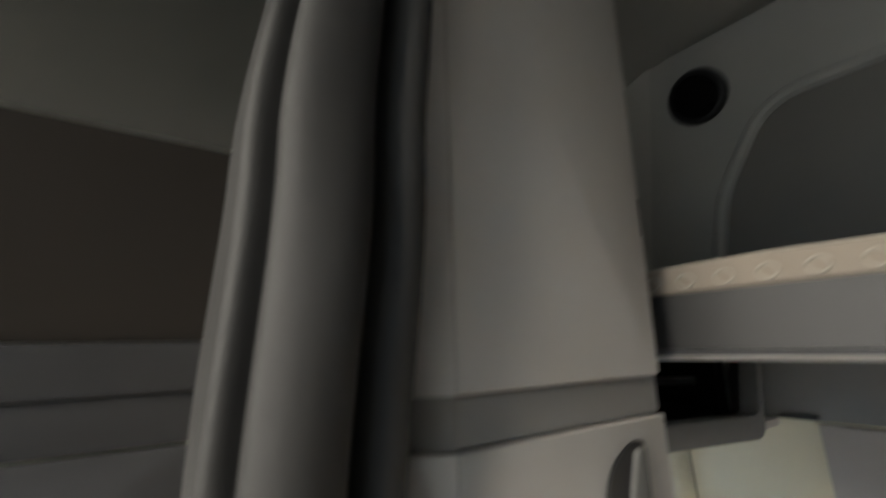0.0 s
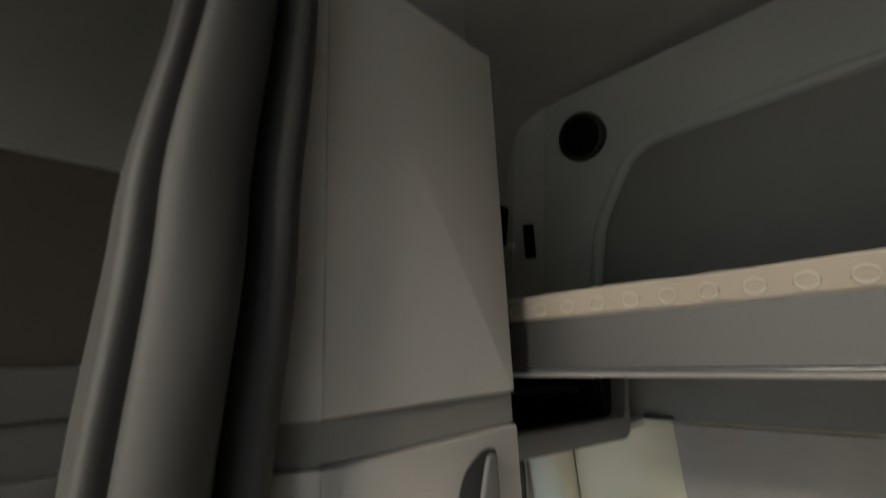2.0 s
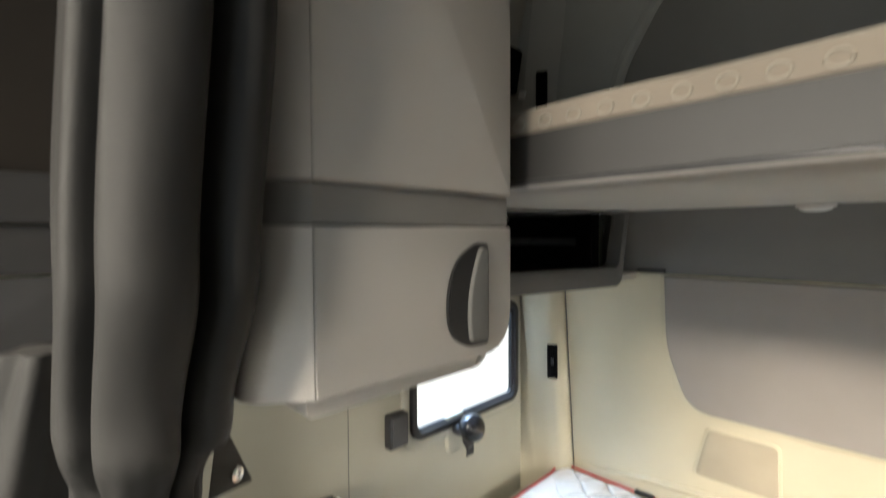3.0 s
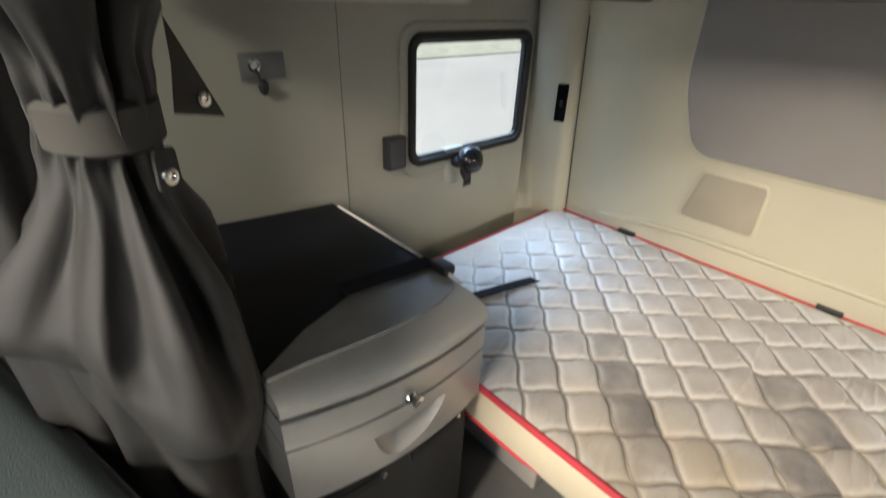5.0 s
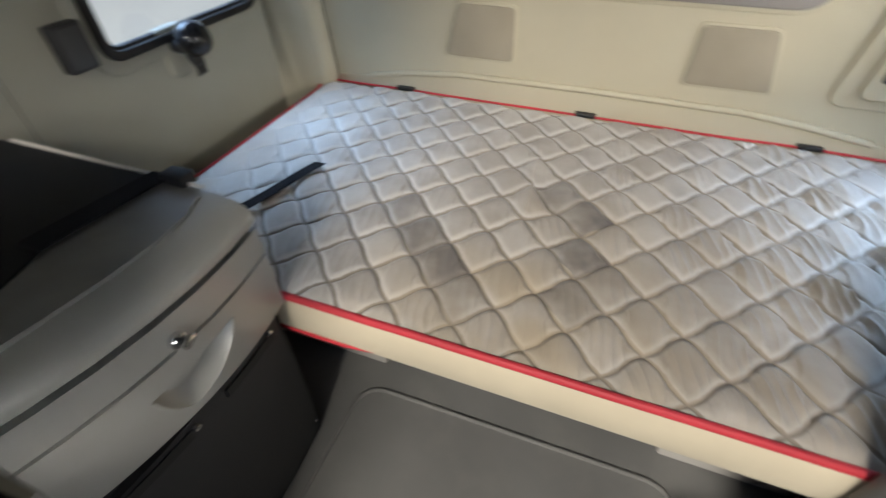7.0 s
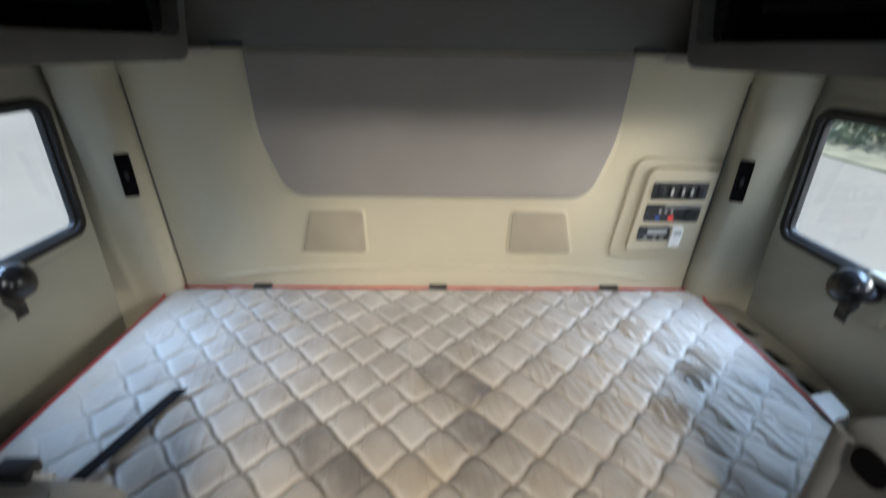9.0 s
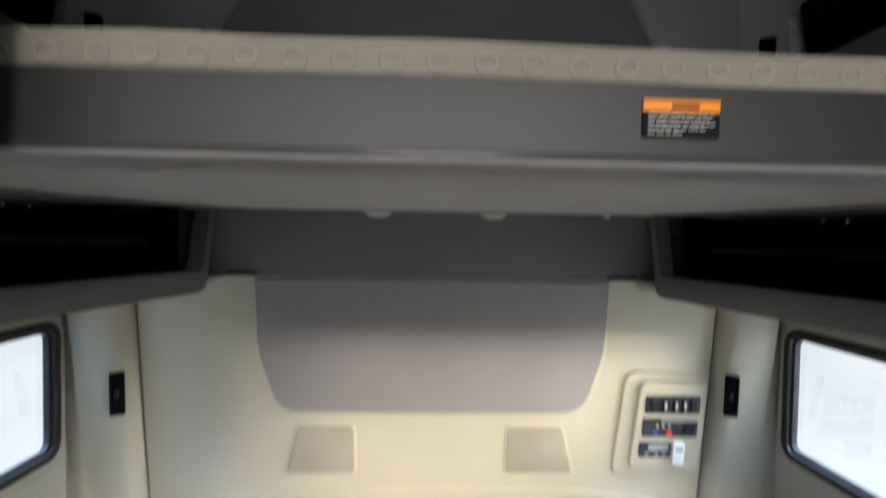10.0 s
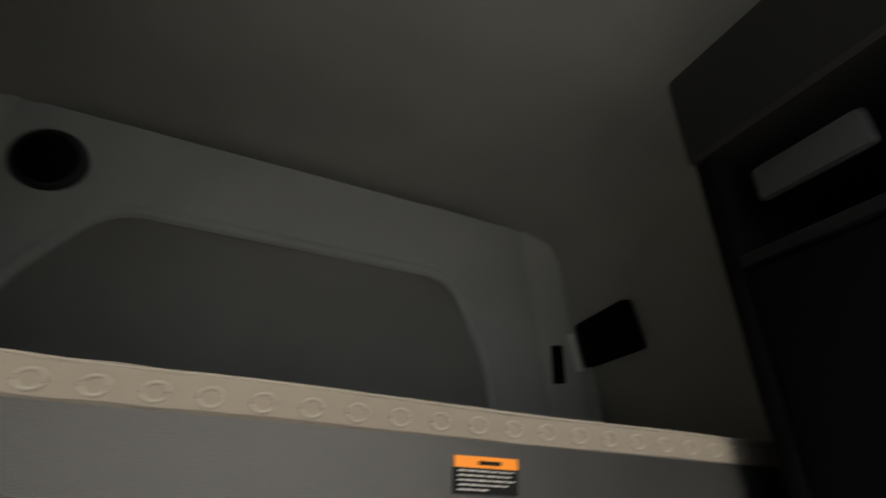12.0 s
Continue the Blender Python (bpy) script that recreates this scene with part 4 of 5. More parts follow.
UPM = frame_of((0, upy(1.6), 1.6), (1, 0, 0), (0, 0.03, 1))
rim = rounded([(-0.70, 0.02, 0.0), (-0.625, 0.42, 0.06), (-0.49, 0.655, 0.10), (0.50, 0.665, 0.10), (0.63, 0.40, 0.06), (0.70, 0.02, 0.0)], 8)
part("pad_rim", tube([UPM @ Vector((u, v, 0.004)) for u, v in rim], 0.020, False, 10, flat=1.0), UPPER, upper_wall, "raised rim round the padding")
inner = rounded([(-0.69, 0.02, 0.0), (-0.61, 0.42, 0.06), (-0.48, 0.64, 0.10), (0.49, 0.65, 0.10), (0.615, 0.40, 0.06), (0.69, 0.02, 0.0)], 8)
part("padding", plate(inner[::-1], [], 0.01, UPM @ Matrix.Translation((0, 0, 0.006)), 0.0), PADCLOTH, upper_wall, "darker cloth padding")
spk = thing("round_speaker", "black round speaker pod on the upper back wall", "speaker")
spk.matrix_world = UPM @ Matrix.Translation((-0.650, 0.745, 0.0)) @ Matrix.Rotation(radians(14), 4, "X")
part("body", turned([(0.060, -0.05), (0.078, -0.01), (0.084, 0.015), (0.084, 0.030), (0.078, 0.040), (0.070, 0.041), (0.068, 0.034)], Matrix.Identity(4), 40), BLACK, spk)
part("grille", turned([(0.070, 0.032), (0.062, 0.038), (0.040, 0.042), (0.001, 0.044)], Matrix.Identity(4), 40), NEARBLACK, spk)
for r_ in (0.02, 0.035, 0.05):
    part("ridge", tube([(r_ * math.cos(a), r_ * math.sin(a), 0.0425 - 0.06 * r_) for a in [2 * math.pi * j / 32 for j in range(32)]], 0.002, True, 5), NEARBLACK, spk)
for s in (-1, 1):
    vent = thing("air_vent", "narrow black upright vent beside the upper padding", "vent", group="upper vents")
    vent.matrix_world = frame_of((s * 0.878, 1.632, 2.012), (1, -s * 0.58, 0), (0, 0.03, 1))
    part("frame", ring(rrect(-0.019, 0.019, -0.062, 0.062, 0.005), rrect(-0.013, 0.013, -0.054, 0.054, 0.003), 0.02, Matrix.Translation((0, 0, 0.006)), 0.002), NEARBLACK, vent)
    part("backing", box(-0.014, 0.014, -0.055, 0.055, -0.01, -0.002, 0), NEARBLACK, vent)
    for k in range(2):
        part("slat", box(-0.0015, 0.0015, -0.054, 0.054, -0.004, 0.002, 0, turn=Matrix.Translation((-0.005 + 0.01 * k, 0, 0))), NEARBLACK, vent)
stud = thing("wall_stud", "small bright metal stud on the upper back wall", "stud")
part("cap", turned([(0.009, 0), (0.008, 0.004), (0.001, 0.006)], frame_of((0.862, 1.636, 2.176), (1, -0.58, 0), (0, 0.03, 1)), 14), SILVER, stud)
for s in (-1, 1):
    blind = thing("side_blind", "black blind over a small upper side window, pale edge strip", "blind", group="upper blinds")
    u, v = Vector((0, -s, 0)), Vector((-s * 0.03, 0, 0.15))
    blind.matrix_world = frame_of((s * 0.948, 1.448, 2.078), u, v)
    q = rounded([(s * -0.145, -0.078, 0.015), (s * 0.098, -0.072, 0.015), (s * 0.094, 0.080, 0.015), (s * -0.142, 0.066, 0.015)][::s])
    part("cover", plate(q, [], 0.03, Matrix.Translation((0, 0, 0.012)), 0.006), NEARBLACK, blind, "black fabric cover")
    e = -s * 0.158
    part("edge_strip", box(e - 0.006, e + 0.006, -0.085, 0.040 if s == 1 else -0.060, 0.012, 0.036, 0.002), WHITE, blind, "pale edge strip beside the cover")

# ---------- left upper closet ----------
closet = thing("wall_closet", "tall grey moulded wall closet with a recessed black handle", "closet")
DM = frame_of((-0.400, 0, 0), (0, 1, 0), (0, 0, 1))
STRIP = [(-0.60, 0.470), (-0.445, 0.470), (-0.430, 0.478), (-0.4045, 0.512), (-0.4005, 0.5205), (-0.60, 0.5205)]


def closet_section(z0, z1, inset, low=False):
    r = 0.06 if low else 0.004
    shape = rounded([(0.521, z0, 0.004), (0.822, z0 - (0.004 if low else 0), r), (0.822, z1, 0.004), (0.521, z1, 0.004)])
    return plate(shape, [], 0.66, DM @ Matrix.Translation((0, 0, -inset)), 0.012 if low else 0.004, 3)


def closet_strip(z0, z1, inset):
    return bevelled(loft([[(x - inset, y + 0.5 * inset, z) for x, y in STRIP] for z in (z0, z1)]), 0.003, 2, 60)


part("lower_door", closet_section(1.372, 1.537, 0.0, True), GREY, closet, "grey door with a recessed handle")
# band darker than the doors: the recess shade is in its colour
part("band", closet_section(1.538, 1.579, 0.006), BANDGREY, closet, "recessed band across the closet, coloured darker for its shade")
part("upper_door", closet_section(1.580, 2.108, 0.0), GREY, closet, "tall plain grey door")
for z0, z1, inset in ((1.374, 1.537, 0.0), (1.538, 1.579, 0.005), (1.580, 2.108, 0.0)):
    # outer strips carry their highlight in a paler colour, the band its recess shade
    part("edge_strip", closet_strip(z0, z1, inset), BANDGREY if inset else LITGREY, closet, "chamfered grey edge strip")
part("base", plate(rounded([(0.52, 1.350, 0.01), (0.79, 1.350, 0.03), (0.79, 1.371, 0.0), (0.52, 1.371, 0.0)]), [], 0.58, DM @ Matrix.Translation((0, 0, -0.016)), 0.008, 3), GREY, closet, "inset grey base")
part("neck", plate(rounded([(0.475, 2.109, 0.0), (0.790, 2.109, 0.01), (0.790, 2.270, 0.0), (0.475, 2.185, 0.0)]), [], 0.33, DM @ Matrix.Translation((0, 0, -0.018)), 0.006, 3), BANDGREY, closet, "recessed neck under the top plate")
cap = plate(rounded([(0.468, 2.168, 0.01), (0.822, 2.262, 0.02), (0.836, 2.322, 0.025), (0.468, 2.206, 0.01)]), [], 0.36, DM @ Matrix.Translation((0, 0, 0.010)), 0.012, 3)
part("top_cap", cap, MIDGREY, closet, "darker slanted top plate")
hm = DM @ Matrix.Translation((0, 0, 0.004))
grip = part("handle_recess", plate(rounded([(0.767, 1.515, 0.006), (0.748, 1.518, 0.012), (0.708, 1.498, 0.02), (0.690, 1.452, 0.03), (0.697, 1.404, 0.02), (0.728, 1.387, 0.012), (0.767, 1.386, 0.006)])[::-1], [], 0.004, hm @ Matrix.Translation((0, 0, 0.0005))), BLACK, closet, "black curved recess")
part("handle", plate(rounded([(0.764, 1.510, 0.005), (0.748, 1.512, 0.008), (0.724, 1.45, 0.04), (0.730, 1.393, 0.008), (0.764, 1.391, 0.005)])[::-1], [], 0.012, hm @ Matrix.Translation((0, 0, 0.006)), 0.004, 3), SHELFGREY, grip, "dark grey paddle grip")

# ---------- right upper closet ----------
rc = thing("open_wall_cabinet", "dark wall cabinet with an open cubby above a door", "cabinet")
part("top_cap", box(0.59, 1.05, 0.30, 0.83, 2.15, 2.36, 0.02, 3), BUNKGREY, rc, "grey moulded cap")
# near-black back and sides paint in the cubby's shade
part("back", box(0.86, 1.05, 0.32, 0.82, 1.42, 2.149, 0.0), NEARBLACK, rc)
part("side_panel", box(0.60, 0.859, 0.79, 0.82, 1.42, 2.149, 0.006), NEARBLACK, rc)
part("side_panel", box(0.60, 0.859, 0.32, 0.35, 1.42, 2.149, 0.006), NEARBLACK, rc)
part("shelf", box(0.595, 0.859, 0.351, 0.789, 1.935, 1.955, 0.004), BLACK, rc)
part("door", box(0.60, 0.62, 0.352, 0.788, 1.43, 1.93, 0.006), NEARBLACK, rc, "black door")
part("rear_lining", box(0.63, 0.65, 0.60, 0.755, 2.045, 2.105, 0.012), MIDGREY, rc, "grey inner panel")

# ---------- lower left cabinet ----------
cab = thing("bedside_cabinet", "grey moulded cabinet with dark lid, drawer and black door", "cabinet")


def front_x(y, bulge=0.03):
    """The front bows out in the middle."""
    t = (y - 0.725) / 0.225
    return -0.487 + bulge * (1 - t * t)


ys = [0.494, 0.51, 0.55, 0.62, 0.70, 0.78, 0.86, 0.92, 0.948]


def bowed(x_back, off, z):
    return [(front_x(y) + off, y, z(y) if callable(z) else z) for y in ys] + [(x_back, 0.948, z(0.948) if callable(z) else z), (x_back, 0.494, z(0.494) if callable(z) else z)]


def slope(z):
    return lambda y: z - 0.09 * (y - 0.475)


def grip_depth(y, z):
    """The half-moon hollow pressed into the drawer front."""
    t = (y - 0.725) / 0.086
    top = 0.661 - 0.02 * (y - 0.64)
    if abs(t) >= 1 or z > top:
        return 0.0
    low = top - grip_drop(t)
    if z < low:
        return 0.0
    return 0.026 * min(1.0, (top - z) / 0.003) * min(1.0, (z - low) / 0.03) ** 0.8


def grip_drop(t):
    """How far the half-moon hangs below its straight edge; deepest near its front end."""
    w = (t + 0.36) / 1.36 if t > -0.36 else (t + 0.36) / 0.64
    return 0.074 * (1 - abs(w) ** 2.0) ** 0.75


def drawer_front():
    rings = []
    yy = [0.494 + 0.454 * k / 190 for k in range(191)]
    for z in [0.572] + [0.576 + 0.146 * k / 68 for k in range(69)]:
        off = -0.012 if z < 0.575 else -0.005 + 0.009 * min(1.0, (z - 0.575) / 0.01)
        rings.append([(front_x(y) + off - grip_depth(y, z - 0.09 * (y - 0.475)), y, z - 0.09 * (y - 0.475)) for y in yy] + [(-1.10, 0.948, z - 0.0426), (-1.10, 0.494, z - 0.0017)])
    return loft(rings)


part("drawer", drawer_front(), SILVER, cab, "drawer front with a pressed half-moon grip", smooth=50)
part("drawer_rail", bevelled(loft([bowed(-1.10, -0.008, slope(0.7225)), bowed(-1.10, -0.008, slope(0.7270))]), 0.0), MIDGREY, cab)
part("middle_band", bevelled(loft([bowed(-1.10, 0.003, slope(0.7275)), bowed(-1.10, 0.003, slope(0.7870))]), 0.003), SILVER, cab, "grey band with the key lock")
part("upper_groove", loft([bowed(-1.10, -0.012, slope(0.7875)), bowed(-1.10, -0.012, slope(0.7985))]), CHARCOAL, cab)


def top_ring(z, off, x_back=-1.10):
    return bowed(x_back, off, slope(z))


top = part("top", loft([top_ring(0.799, 0.002), top_ring(0.803, 0.007), top_ring(0.814, 0.009), top_ring(0.825, 0.006), top_ring(0.835, -0.005), top_ring(0.8425, -0.025), top_ring(0.848, -0.06)]), SILVER, cab, "rounded grey top")
def on_top(loop, low, high):
    return bevelled(loft([[(x, y, 0.846 - 0.09 * (y - 0.475) + dz) for x, y in loop] for dz in (low, high)]), 0.004, 3)


front_lid = [(-0.52, 0.498), (-0.522, 0.56), (-0.518, 0.64), (-0.516, 0.72), (-0.521, 0.80), (-0.536, 0.87), (-0.562, 0.925), (-0.60, 0.944), (-0.664, 0.944), (-0.659, 0.74), (-0.60, 0.60), (-0.535, 0.498)]
part("lid_front", on_top(front_lid, 0.0, 0.0085), LIDGREY, cab, "scuffed grey front panel of the lid")
lid = [(-0.536, 0.498), (-0.601, 0.60), (-0.660, 0.74), (-0.665, 0.944), (-1.098, 0.944), (-1.098, 0.498)]
part("lid", on_top(lid, 0.0, 0.010), NAVY, cab, "dark scuffed lid")
part("lid_trim", tube([(-0.57 - 0.05 * k, 0.946, 0.8165) for k in range(11)], 0.0035), LITGREY, cab, "thin bright edge trim")
part("lower_case", box(-1.10, -0.512, 0.504, 0.944, 0.001, 0.535, 0.004), BLACK, cab)
low = part("lower_door", loft([[(front_x(y, 0.018) - 0.014, y, z) for y in ys[1:-1]] + [(-0.53, ys[-2], z), (-0.53, ys[1], z)] for z in (0.02, 0.30, 0.525)]), CHARCOAL, cab, "black lower door")
for ya, yb in ((0.53, 0.66), (0.745, 0.895)):
    part("slot", loft([[(front_x(y, 0.018) - 0.016 + dx, y, 0.520 - 0.06 * (y - 0.5) + z) for y in (ya, (ya + yb) / 2, yb)] + [(-0.52, yb, 0.50 + z), (-0.52, ya, 0.50 + z)] for dx, z in ((0.006, -0.022), (0.006, 0.0))]), BLACK, low)
for y in (0.67, 0.885):
    part("catch", turned([(0.007, 0), (0.006, 0.008), (0.001, 0.011)], frame_of((front_x(y, 0.018) - 0.012, y, 0.508), (0, 1, 0), (0, 0, 1)), 12), CHROME, low)
part("catch", turned([(0.006, 0), (0.005, 0.006), (0.001, 0.009)], frame_of((-0.502, 0.915, 0.06), (0, 1, 0), (0, 0, 1)), 12), CHROME, low)
gl = []
for k in range(29):
    t = -1 + 2 * k / 28
    y = 0.725 + 0.087 * t
    gl.append((front_x(y) + 0.004, y, 0.660 - 0.02 * (y - 0.64) - grip_drop(t) - 0.001))
part("grip_rim", tube(gl, 0.0022, False, 8), SILVER, cab, "raised rim of the grip")
KM = frame_of((front_x(0.709) + 0.004, 0.712, 0.724), (0, 1, 0), (0, 0, 1))
key = part("lock", turned([(0.013, 0.0), (0.013, 0.010), (0.010, 0.013), (0.001, 0.013)], KM, 20), CHROME, cab, "chrome lock with a key knob")
part("key", plate(rrect(-0.012, 0.012, -0.007, 0.007, 0.005), [], 0.005, KM @ Matrix.Translation((0.004, 0, 0.026)) @ Matrix.Rotation(radians(25), 4, "Z"), 0.002), CHROME, key)
part("key_stem", turned([(0.006, 0.012), (0.005, 0.024)], KM, 10), BLACK, key)
buckle = thing("strap_buckle", "black strap with a hook over the cabinet edge", "strap")
fall = [(0.715, 0.8375), (0.76, 0.8345), (0.82, 0.8290), (0.88, 0.8235), (0.925, 0.8195), (0.950, 0.8165), (0.958, 0.8080), (0.958, 0.7700)]
part("webbing", loft([[(-0.690, y, z), (-0.644, y, z), (-0.644, y + 0.0025, z + 0.003), (-0.690, y + 0.0025, z + 0.003)] for y, z in fall]), NYLON, buckle)
part("clip", box(-0.652, -0.600, 0.932, 0.966, 0.810, 0.834, 0.006), BLACK, buckle, "black moulded hook")

# ---------- things on the left wall ----------
wb = thing("wall_switch", "small black box fixed beside the bunk window", "switch box")
wb.matrix_world = MX[-1] @ Matrix.Translation((1.172, 0.925, 0.0))
part("case", box(-0.036, 0.036, -0.052, 0.052, 0.0, 0.034, 0.008, 3), BLACK, wb)
part("face", plate(rrect(-0.027, 0.027, -0.043, 0.043, 0.006), [], 0.004, Matrix.Translation((0, 0, 0.036)), 0.001), CHARCOAL, wb)
hook = thing("wall_lock", "grey lock plate with a chrome ring and dark key", "lock")
hook.matrix_world = MX[-1] @ Matrix.Translation((0.803, 1.197, 0.0))
part("plate", box(-0.054, 0.054, -0.030, 0.030, 0.0, 0.006, 0.003), MIDGREY, hook)
part("ring", turned([(0.014, 0.005), (0.015, 0.010), (0.010, 0.013), (0.009, 0.008)], Matrix.Translation((-0.022, 0.004, 0)), 20), CHROME, hook)
part("key", turned([(0.004, -0.02), (0.012, -0.012), (0.013, 0.0), (0.008, 0.012), (0.002, 0.016)], Matrix.Translation((-0.008, -0.048, 0.012)) @ Matrix.Rotation(radians(90), 4, "X"), 12), BLACK, hook)
part("cord", tube([(-0.020, -0.004, 0.012), (-0.016, -0.02, 0.014), (-0.010, -0.036, 0.012)], 0.003), BLACK, hook)
seam = tagged(part("trim_seam", box(-1.116, -1.1142, 1.0088, 1.0112, 0.55, 1.36, 0), MIDGREY), "thin dark joint in the side wall", "trim", kind="structure")

# ---------- curtain ----------
curtain = thing("curtain", "charcoal cab curtain gathered and tied with a strap", "curtain")
SECT = [(2.42, -0.440, 0.450, 0.060, 0.040), (2.0, -0.433, 0.438, 0.077, 0.064), (1.75, -0.435, 0.420, 0.079, 0.074), (1.5, -0.452, 0.410, 0.084, 0.074), (1.37, -0.488, 0.404, 0.084, 0.068), (1.29, -0.522, 0.404, 0.070, 0.048), (1.25, -0.532, 0.404, 0.064, 0.045), (1.21, -0.545, 0.398, 0.070, 0.048), (1.05, -0.57, 0.388, 0.125, 0.092), (0.95, -0.585, 0.388, 0.140, 0.095), (0.8, -0.60, 0.392, 0.135, 0.090), (0.25, -0.62, 0.398, 0.15, 0.080)]

def section(z):
    for a, b in zip(SECT, SECT[1:]):
        if b[0] <= z <= a[0]:
            t = (a[0] - z) / (a[0] - b[0])
            t = t * t * (3 - 2 * t)
            return [p + (q - p) * t for p, q in zip(a[1:], b[1:])]
    return SECT[-1][1:]


rings = []
for k in range(230):
    z = 2.42 - 2.17 * k / 229
    cx, cy, rx, ry = section(z)
    near = math.exp(-((z - 1.252) / 0.06) ** 2)
    low = max(0.0, min(1.0, (1.22 - z) * 6))
    r_ = []
    for i in range(160):
        a = 2 * math.pi * i / 160
        fold = 1 + 0.08 * math.sin(3 * a + 1.7 * z + 0.4) * (1 - near)
        fold -= (0.36 * math.exp(-(math.sin((a - 0.28 - 0.08 * (z - 1.4)) / 2) / 0.062) ** 2) + 0.34 * math.exp(-(math.sin((a + 0.95) / 2) / 0.07) ** 2) + 0.30 * math.exp(-(math.sin((a + 2.3) / 2) / 0.12) ** 2)) * (1 - 0.75 * near) * (1 - low)
        # puckers gathered above and below the tie
        fold += 0.10 * near * math.sin(13 * a + 0.6) + 0.05 * near * math.sin(23 * a)
        # the cloth puffs out under the tie, furthest down on its aft side, and tucks in below
        zc = 1.075 - 0.13 * (math.sin(a - 0.25) + 1) * (0.6 + 0.4 * math.cos(a))
        d = (1.22 - z) / (1.22 - zc)
        if d > 0:
            bulge = d ** 0.85 if d < 1 else max(0.0, 1 - ((d - 1) / 0.55) ** 1.5)
            fold += bulge * (0.42 + 0.16 * math.sin(4 * a + 0.9))
            fold -= 0.10 * low * (1 - min(1.0, bulge))
            fan = math.exp(-((d - 0.45) / 0.5) ** 2)
            pleat = math.sin(9 * a - 5.0 * z + 1.3 * math.sin(2 * a))
            fold += low * (0.17 * fan * (abs(pleat) ** 0.6) * (1 if pleat > 0 else -1.5) + 0.10 * (1 - fan) * math.sin(6 * a + 3 * z))
            fold += low * 0.10 * noise.noise(Vector((math.cos(a) * 3, math.sin(a) * 3, z * 5 + 7)))
        fold += 0.04 * noise.noise(Vector((math.cos(a) * 2, math.sin(a) * 2, z * 5)))
        if z > 2.075:
            fold *= 1.07
        x, y = cx + rx * fold * math.cos(a), cy + ry * fold * math.sin(a)
        if z > 1.34:
            x += 0.018 * math.exp(-((a - 0.80) / 0.32) ** 2)
            y = min(y, 0.466 if x < -0.435 else 0.466 + (x + 0.435) * 1.3)
        else:
            y = min(y, 0.484)
        r_.append((x, y, z))
    rings.append(r_)
part("cloth", loft(rings), CURTAIN, curtain, smooth=70)
# a side fold that falls from behind the tie towards the door
FOLD = [(1.42, -0.600, 0.345, 0.030, 0.030), (1.25, -0.655, 0.318, 0.060, 0.045), (1.0, -0.70, 0.305, 0.095, 0.060), (0.60, -0.72, 0.305, 0.115, 0.060), (0.30, -0.72, 0.31, 0.12, 0.060)]
rings = []
for k in range(60):
    z = 1.42 - 1.12 * k / 59
    for a, b in zip(FOLD, FOLD[1:]):
        if b[0] <= z + 1e-6:
            t = (a[0] - z) / (a[0] - b[0])
            cx, cy, rx, ry = [p + (q - p) * t for p, q in zip(a[1:], b[1:])]
            break
    rings.append([])
    for i in range(56):
        a = 2 * math.pi * i / 56
        fold = 1 + 0.12 * math.sin(5 * a + 2.0 * z) + 0.05 * noise.noise(Vector((math.cos(a) * 2, math.sin(a) * 2, z * 4)))
        rings[-1].append((cx + rx * fold * math.cos(a), cy + ry * fold * math.sin(a), z))
part("side_fold", loft(rings), CURTAIN, curtain, smooth=70)
tie = []
for z, g in ((1.224, 0.98), (1.228, 1.07), (1.264, 1.09), (1.270, 0.98)):
    cx, cy, rx, ry = section(1.248)
    tie.append([(cx + rx * g * 1.05 * math.cos(2 * math.pi * i / 48), min(0.482, cy + ry * g * 1.05 * math.sin(2 * math.pi * i / 48)), z) for i in range(48)])
part("tie_band", loft(tie), TIECLOTH, curtain, "ribbed elastic tie strap")
SM = frame_of((-0.470, 0.440, 1.203), (-0.45, 0.89, 0), (0, 0, 1))
tab = part("tie_tab", plate(rounded([(-0.017, -0.018, 0.006), (0.009, -0.018, 0.006), (0.009, 0.022, 0.006), (-0.014, 0.022, 0.006)]), [], 0.004, SM, 0.001), CURTAIN, curtain)
part("snap", turned([(0.0085, 0), (0.008, 0.004), (0.0045, 0.005), (0.004, 0.002)], SM @ Matrix.Translation((-0.005, -0.004, 0)), 20), CHROME, tab, "chrome snap button")
flap = [Vector((-0.575, 0.488, 1.330)), Vector((-0.590, 0.535, 1.218)), Vector((-0.545, 0.470, 1.238)), Vector((-0.560, 0.482, 1.285))]
fl = bmesh.new()
fv = [fl.verts.new(p) for p in flap]
fl.faces.new(fv)
ex = bmesh.ops.extrude_face_region(fl, geom=fl.faces[:])
bmesh.ops.translate(fl, vec=(-0.004, 0.001, 0), verts=[v for v in ex["geom"] if isinstance(v, bmesh.types.BMVert)])
loose = part("tie_end", fl, TIECLOTH, curtain, "loose end of the tie strap")
part("snap", turned([(0.0085, 0), (0.008, 0.004), (0.0045, 0.005), (0.004, 0.002)], frame_of((-0.570, 0.508, 1.245), (-0.3, 0.95, 0), (0, 0, 1)), 20), CHROME, loose, "chrome snap button")
part("button", turned([(0.0085, 0), (0.0078, 0.003), (0.005, 0.004), (0.002, 0.003)], frame_of((-0.396, 0.395, 1.484), (-0.2, 0.95, 0), (0, 0, 1)), 20), CURTAIN, curtain)

# ---------- driver's seat ----------
seat = thing("driver_seat", "teal-grey vinyl seat back with dark cloth edging", "seat")

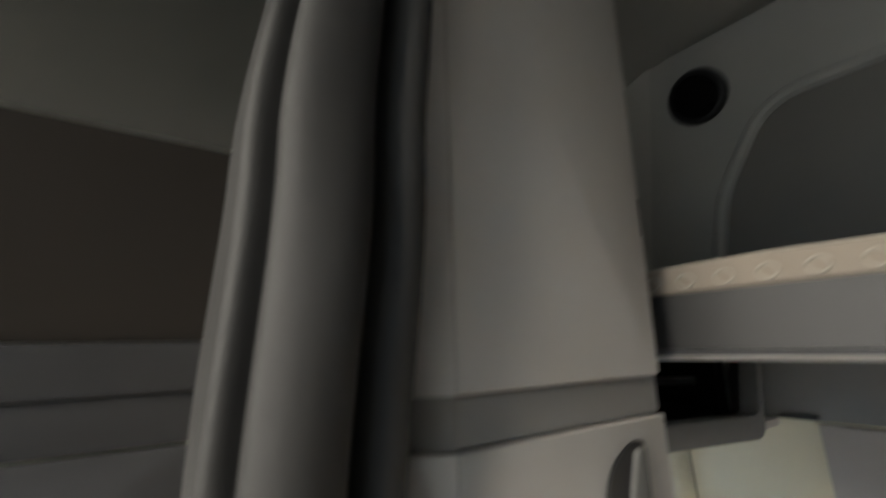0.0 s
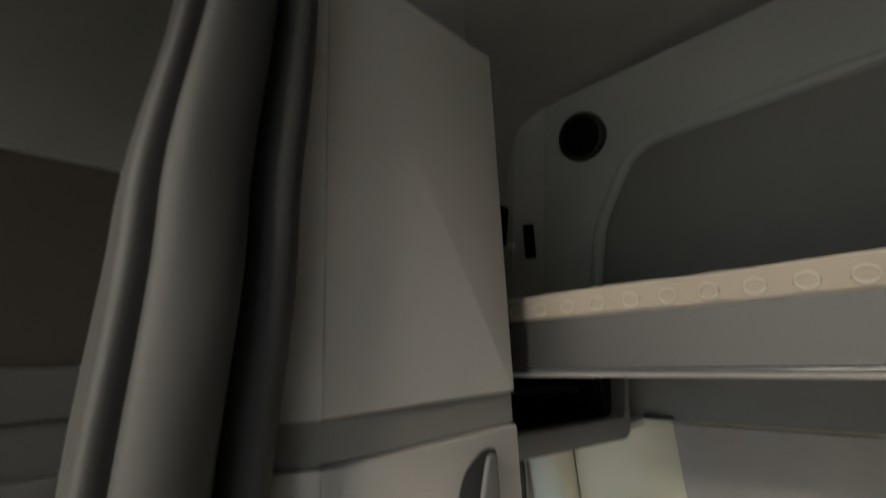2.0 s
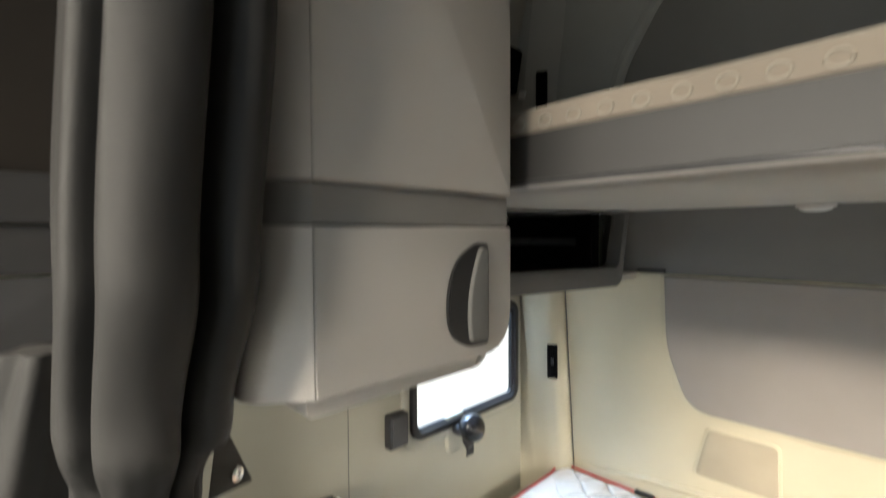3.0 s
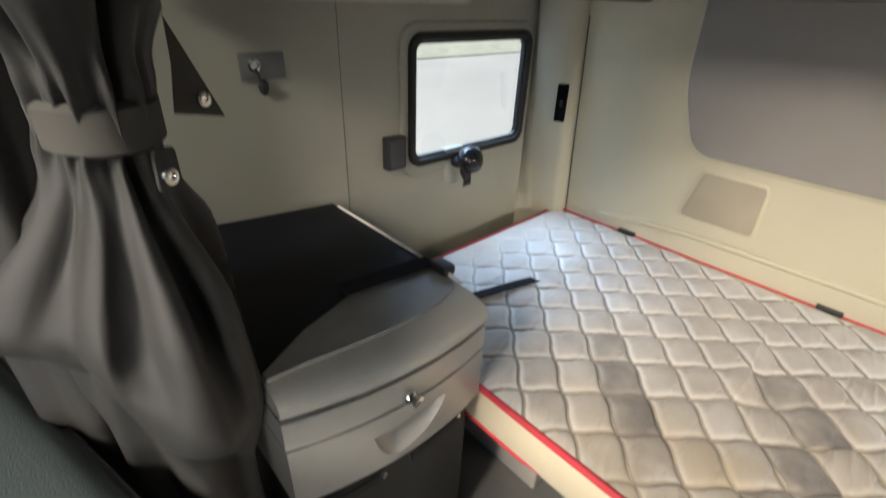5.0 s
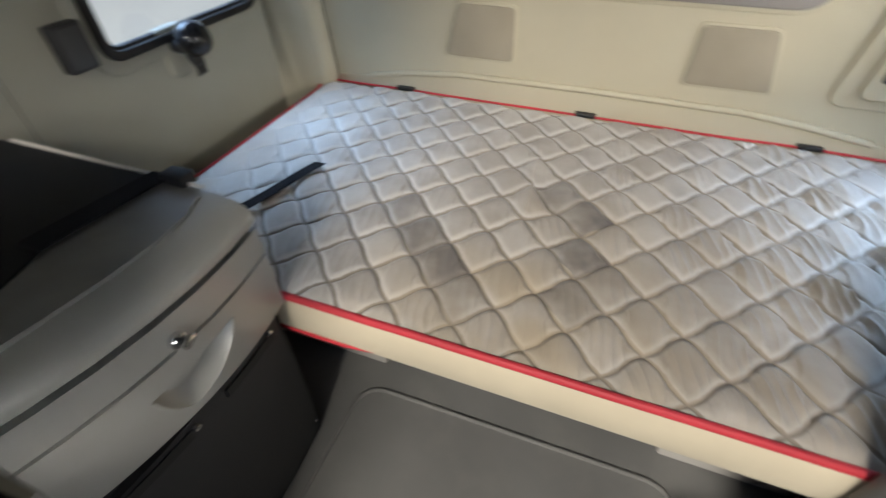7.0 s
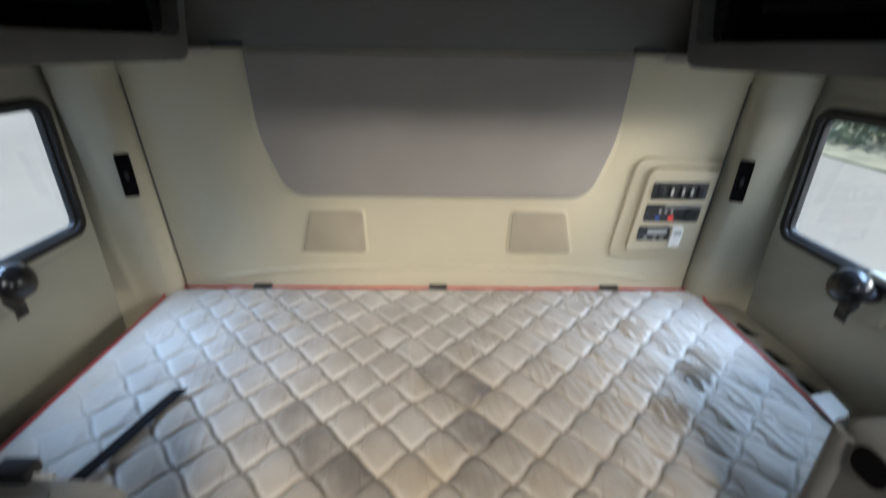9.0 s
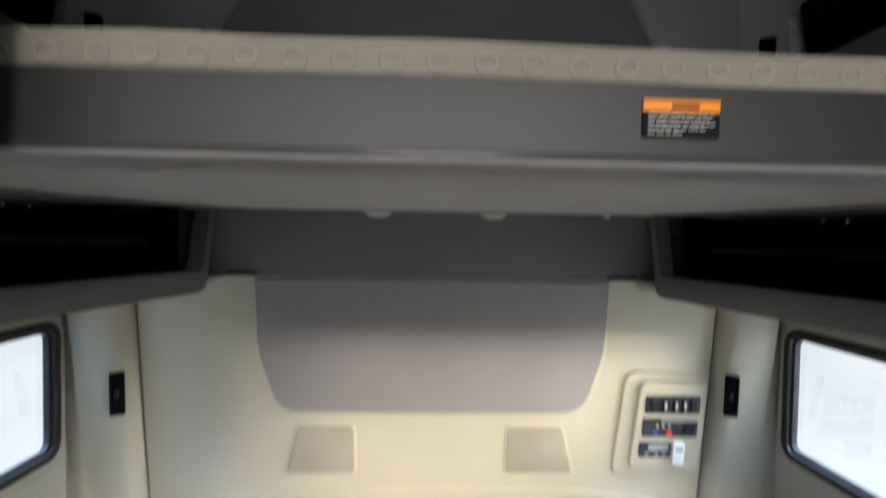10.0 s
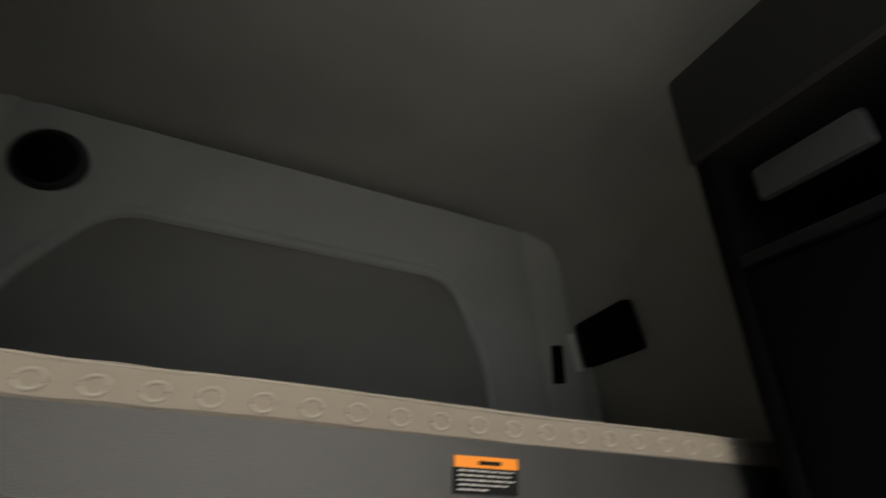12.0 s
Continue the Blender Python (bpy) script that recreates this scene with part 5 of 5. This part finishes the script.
SEATM = Matrix.Translation((-0.62, 0.085, 0.41)) @ Matrix.Rotation(radians(15), 4, "Z") @ Matrix.Rotation(radians(-14), 4, "X")
b = box(-0.31, 0.29, -0.12, 0.08, -0.05, 0.46, 0.06, 5)
bmesh.ops.transform(b, matrix=SEATM, verts=b.verts)
part("backrest", b, VINYL, seat)
rim = rounded([(-0.305, -0.03, 0.02), (-0.305, 0.43, 0.07), (0.285, 0.43, 0.07), (0.285, -0.03, 0.02)])
part("edging", tube([SEATM @ Vector((u, 0.070, v)) for u, v in rim], 0.012, False, 8), SEATCLOTH, seat, "dark cloth edging")
part("cushion", box(-0.95, -0.40, -0.50, 0.05, 0.30, 0.45, 0.05, 4), VINYL, seat)
part("pedestal", box(-0.90, -0.45, -0.42, 0.0, 0.001, 0.30, 0.02), CHARCOAL, seat)

# ---------- lower right cabinet ----------
rcab = thing("side_cabinet", "grey moulded cabinet with a dark round opening beside the bunk", "cabinet")
RM = frame_of((0.56, 0, 0), (0, -1, 0), (0, 0, 1))
part("body", bevelled(box(0.564, 1.112, 0.44, 0.946, 0.10, 0.945, 0), 0.03, 5), CABGREY, rcab)
part("corner_strip", tube([(0.582, 0.928, 0.14), (0.580, 0.930, 0.5), (0.580, 0.930, 0.92)], 0.024, False, 14), CABGREY, rcab, "rounded grey corner strip")
part("opening", plate(rounded([(-0.905, 0.885, 0.02), (-0.855, 0.885, 0.02), (-0.855, 0.93, 0.02), (-0.905, 0.93, 0.02)]), [], 0.004, RM @ Matrix.Translation((0, 0, 0.002))), NEARBLACK, rcab, "dark rounded opening")
part("plinth", bevelled(box(0.43, 1.10, 0.50, 0.955, 0.001, 0.13, 0), 0.045, 5), MIDGREY, rcab, "rounded grey plinth")
card = thing("paper_card", "folded white paper lying at the mattress edge", "paper")
part("sheet", loft([[(0.965, 1.27, 0.578 + d), (1.015, 1.30, 0.592 + d), (1.045, 1.32, 0.556 + d)] + [(1.045, 1.32, 0.557 + d), (1.015, 1.30, 0.5932 + d), (0.965, 1.27, 0.5792 + d)] if k == 0 else [(0.978, 1.375, 0.578 + d), (1.03, 1.378, 0.590 + d), (1.058, 1.38, 0.556 + d)] + [(1.058, 1.38, 0.557 + d), (1.03, 1.378, 0.5912 + d), (0.978, 1.375, 0.5792 + d)] for k, d in ((0, 0.0), (1, 0.002))]), WHITE, card)
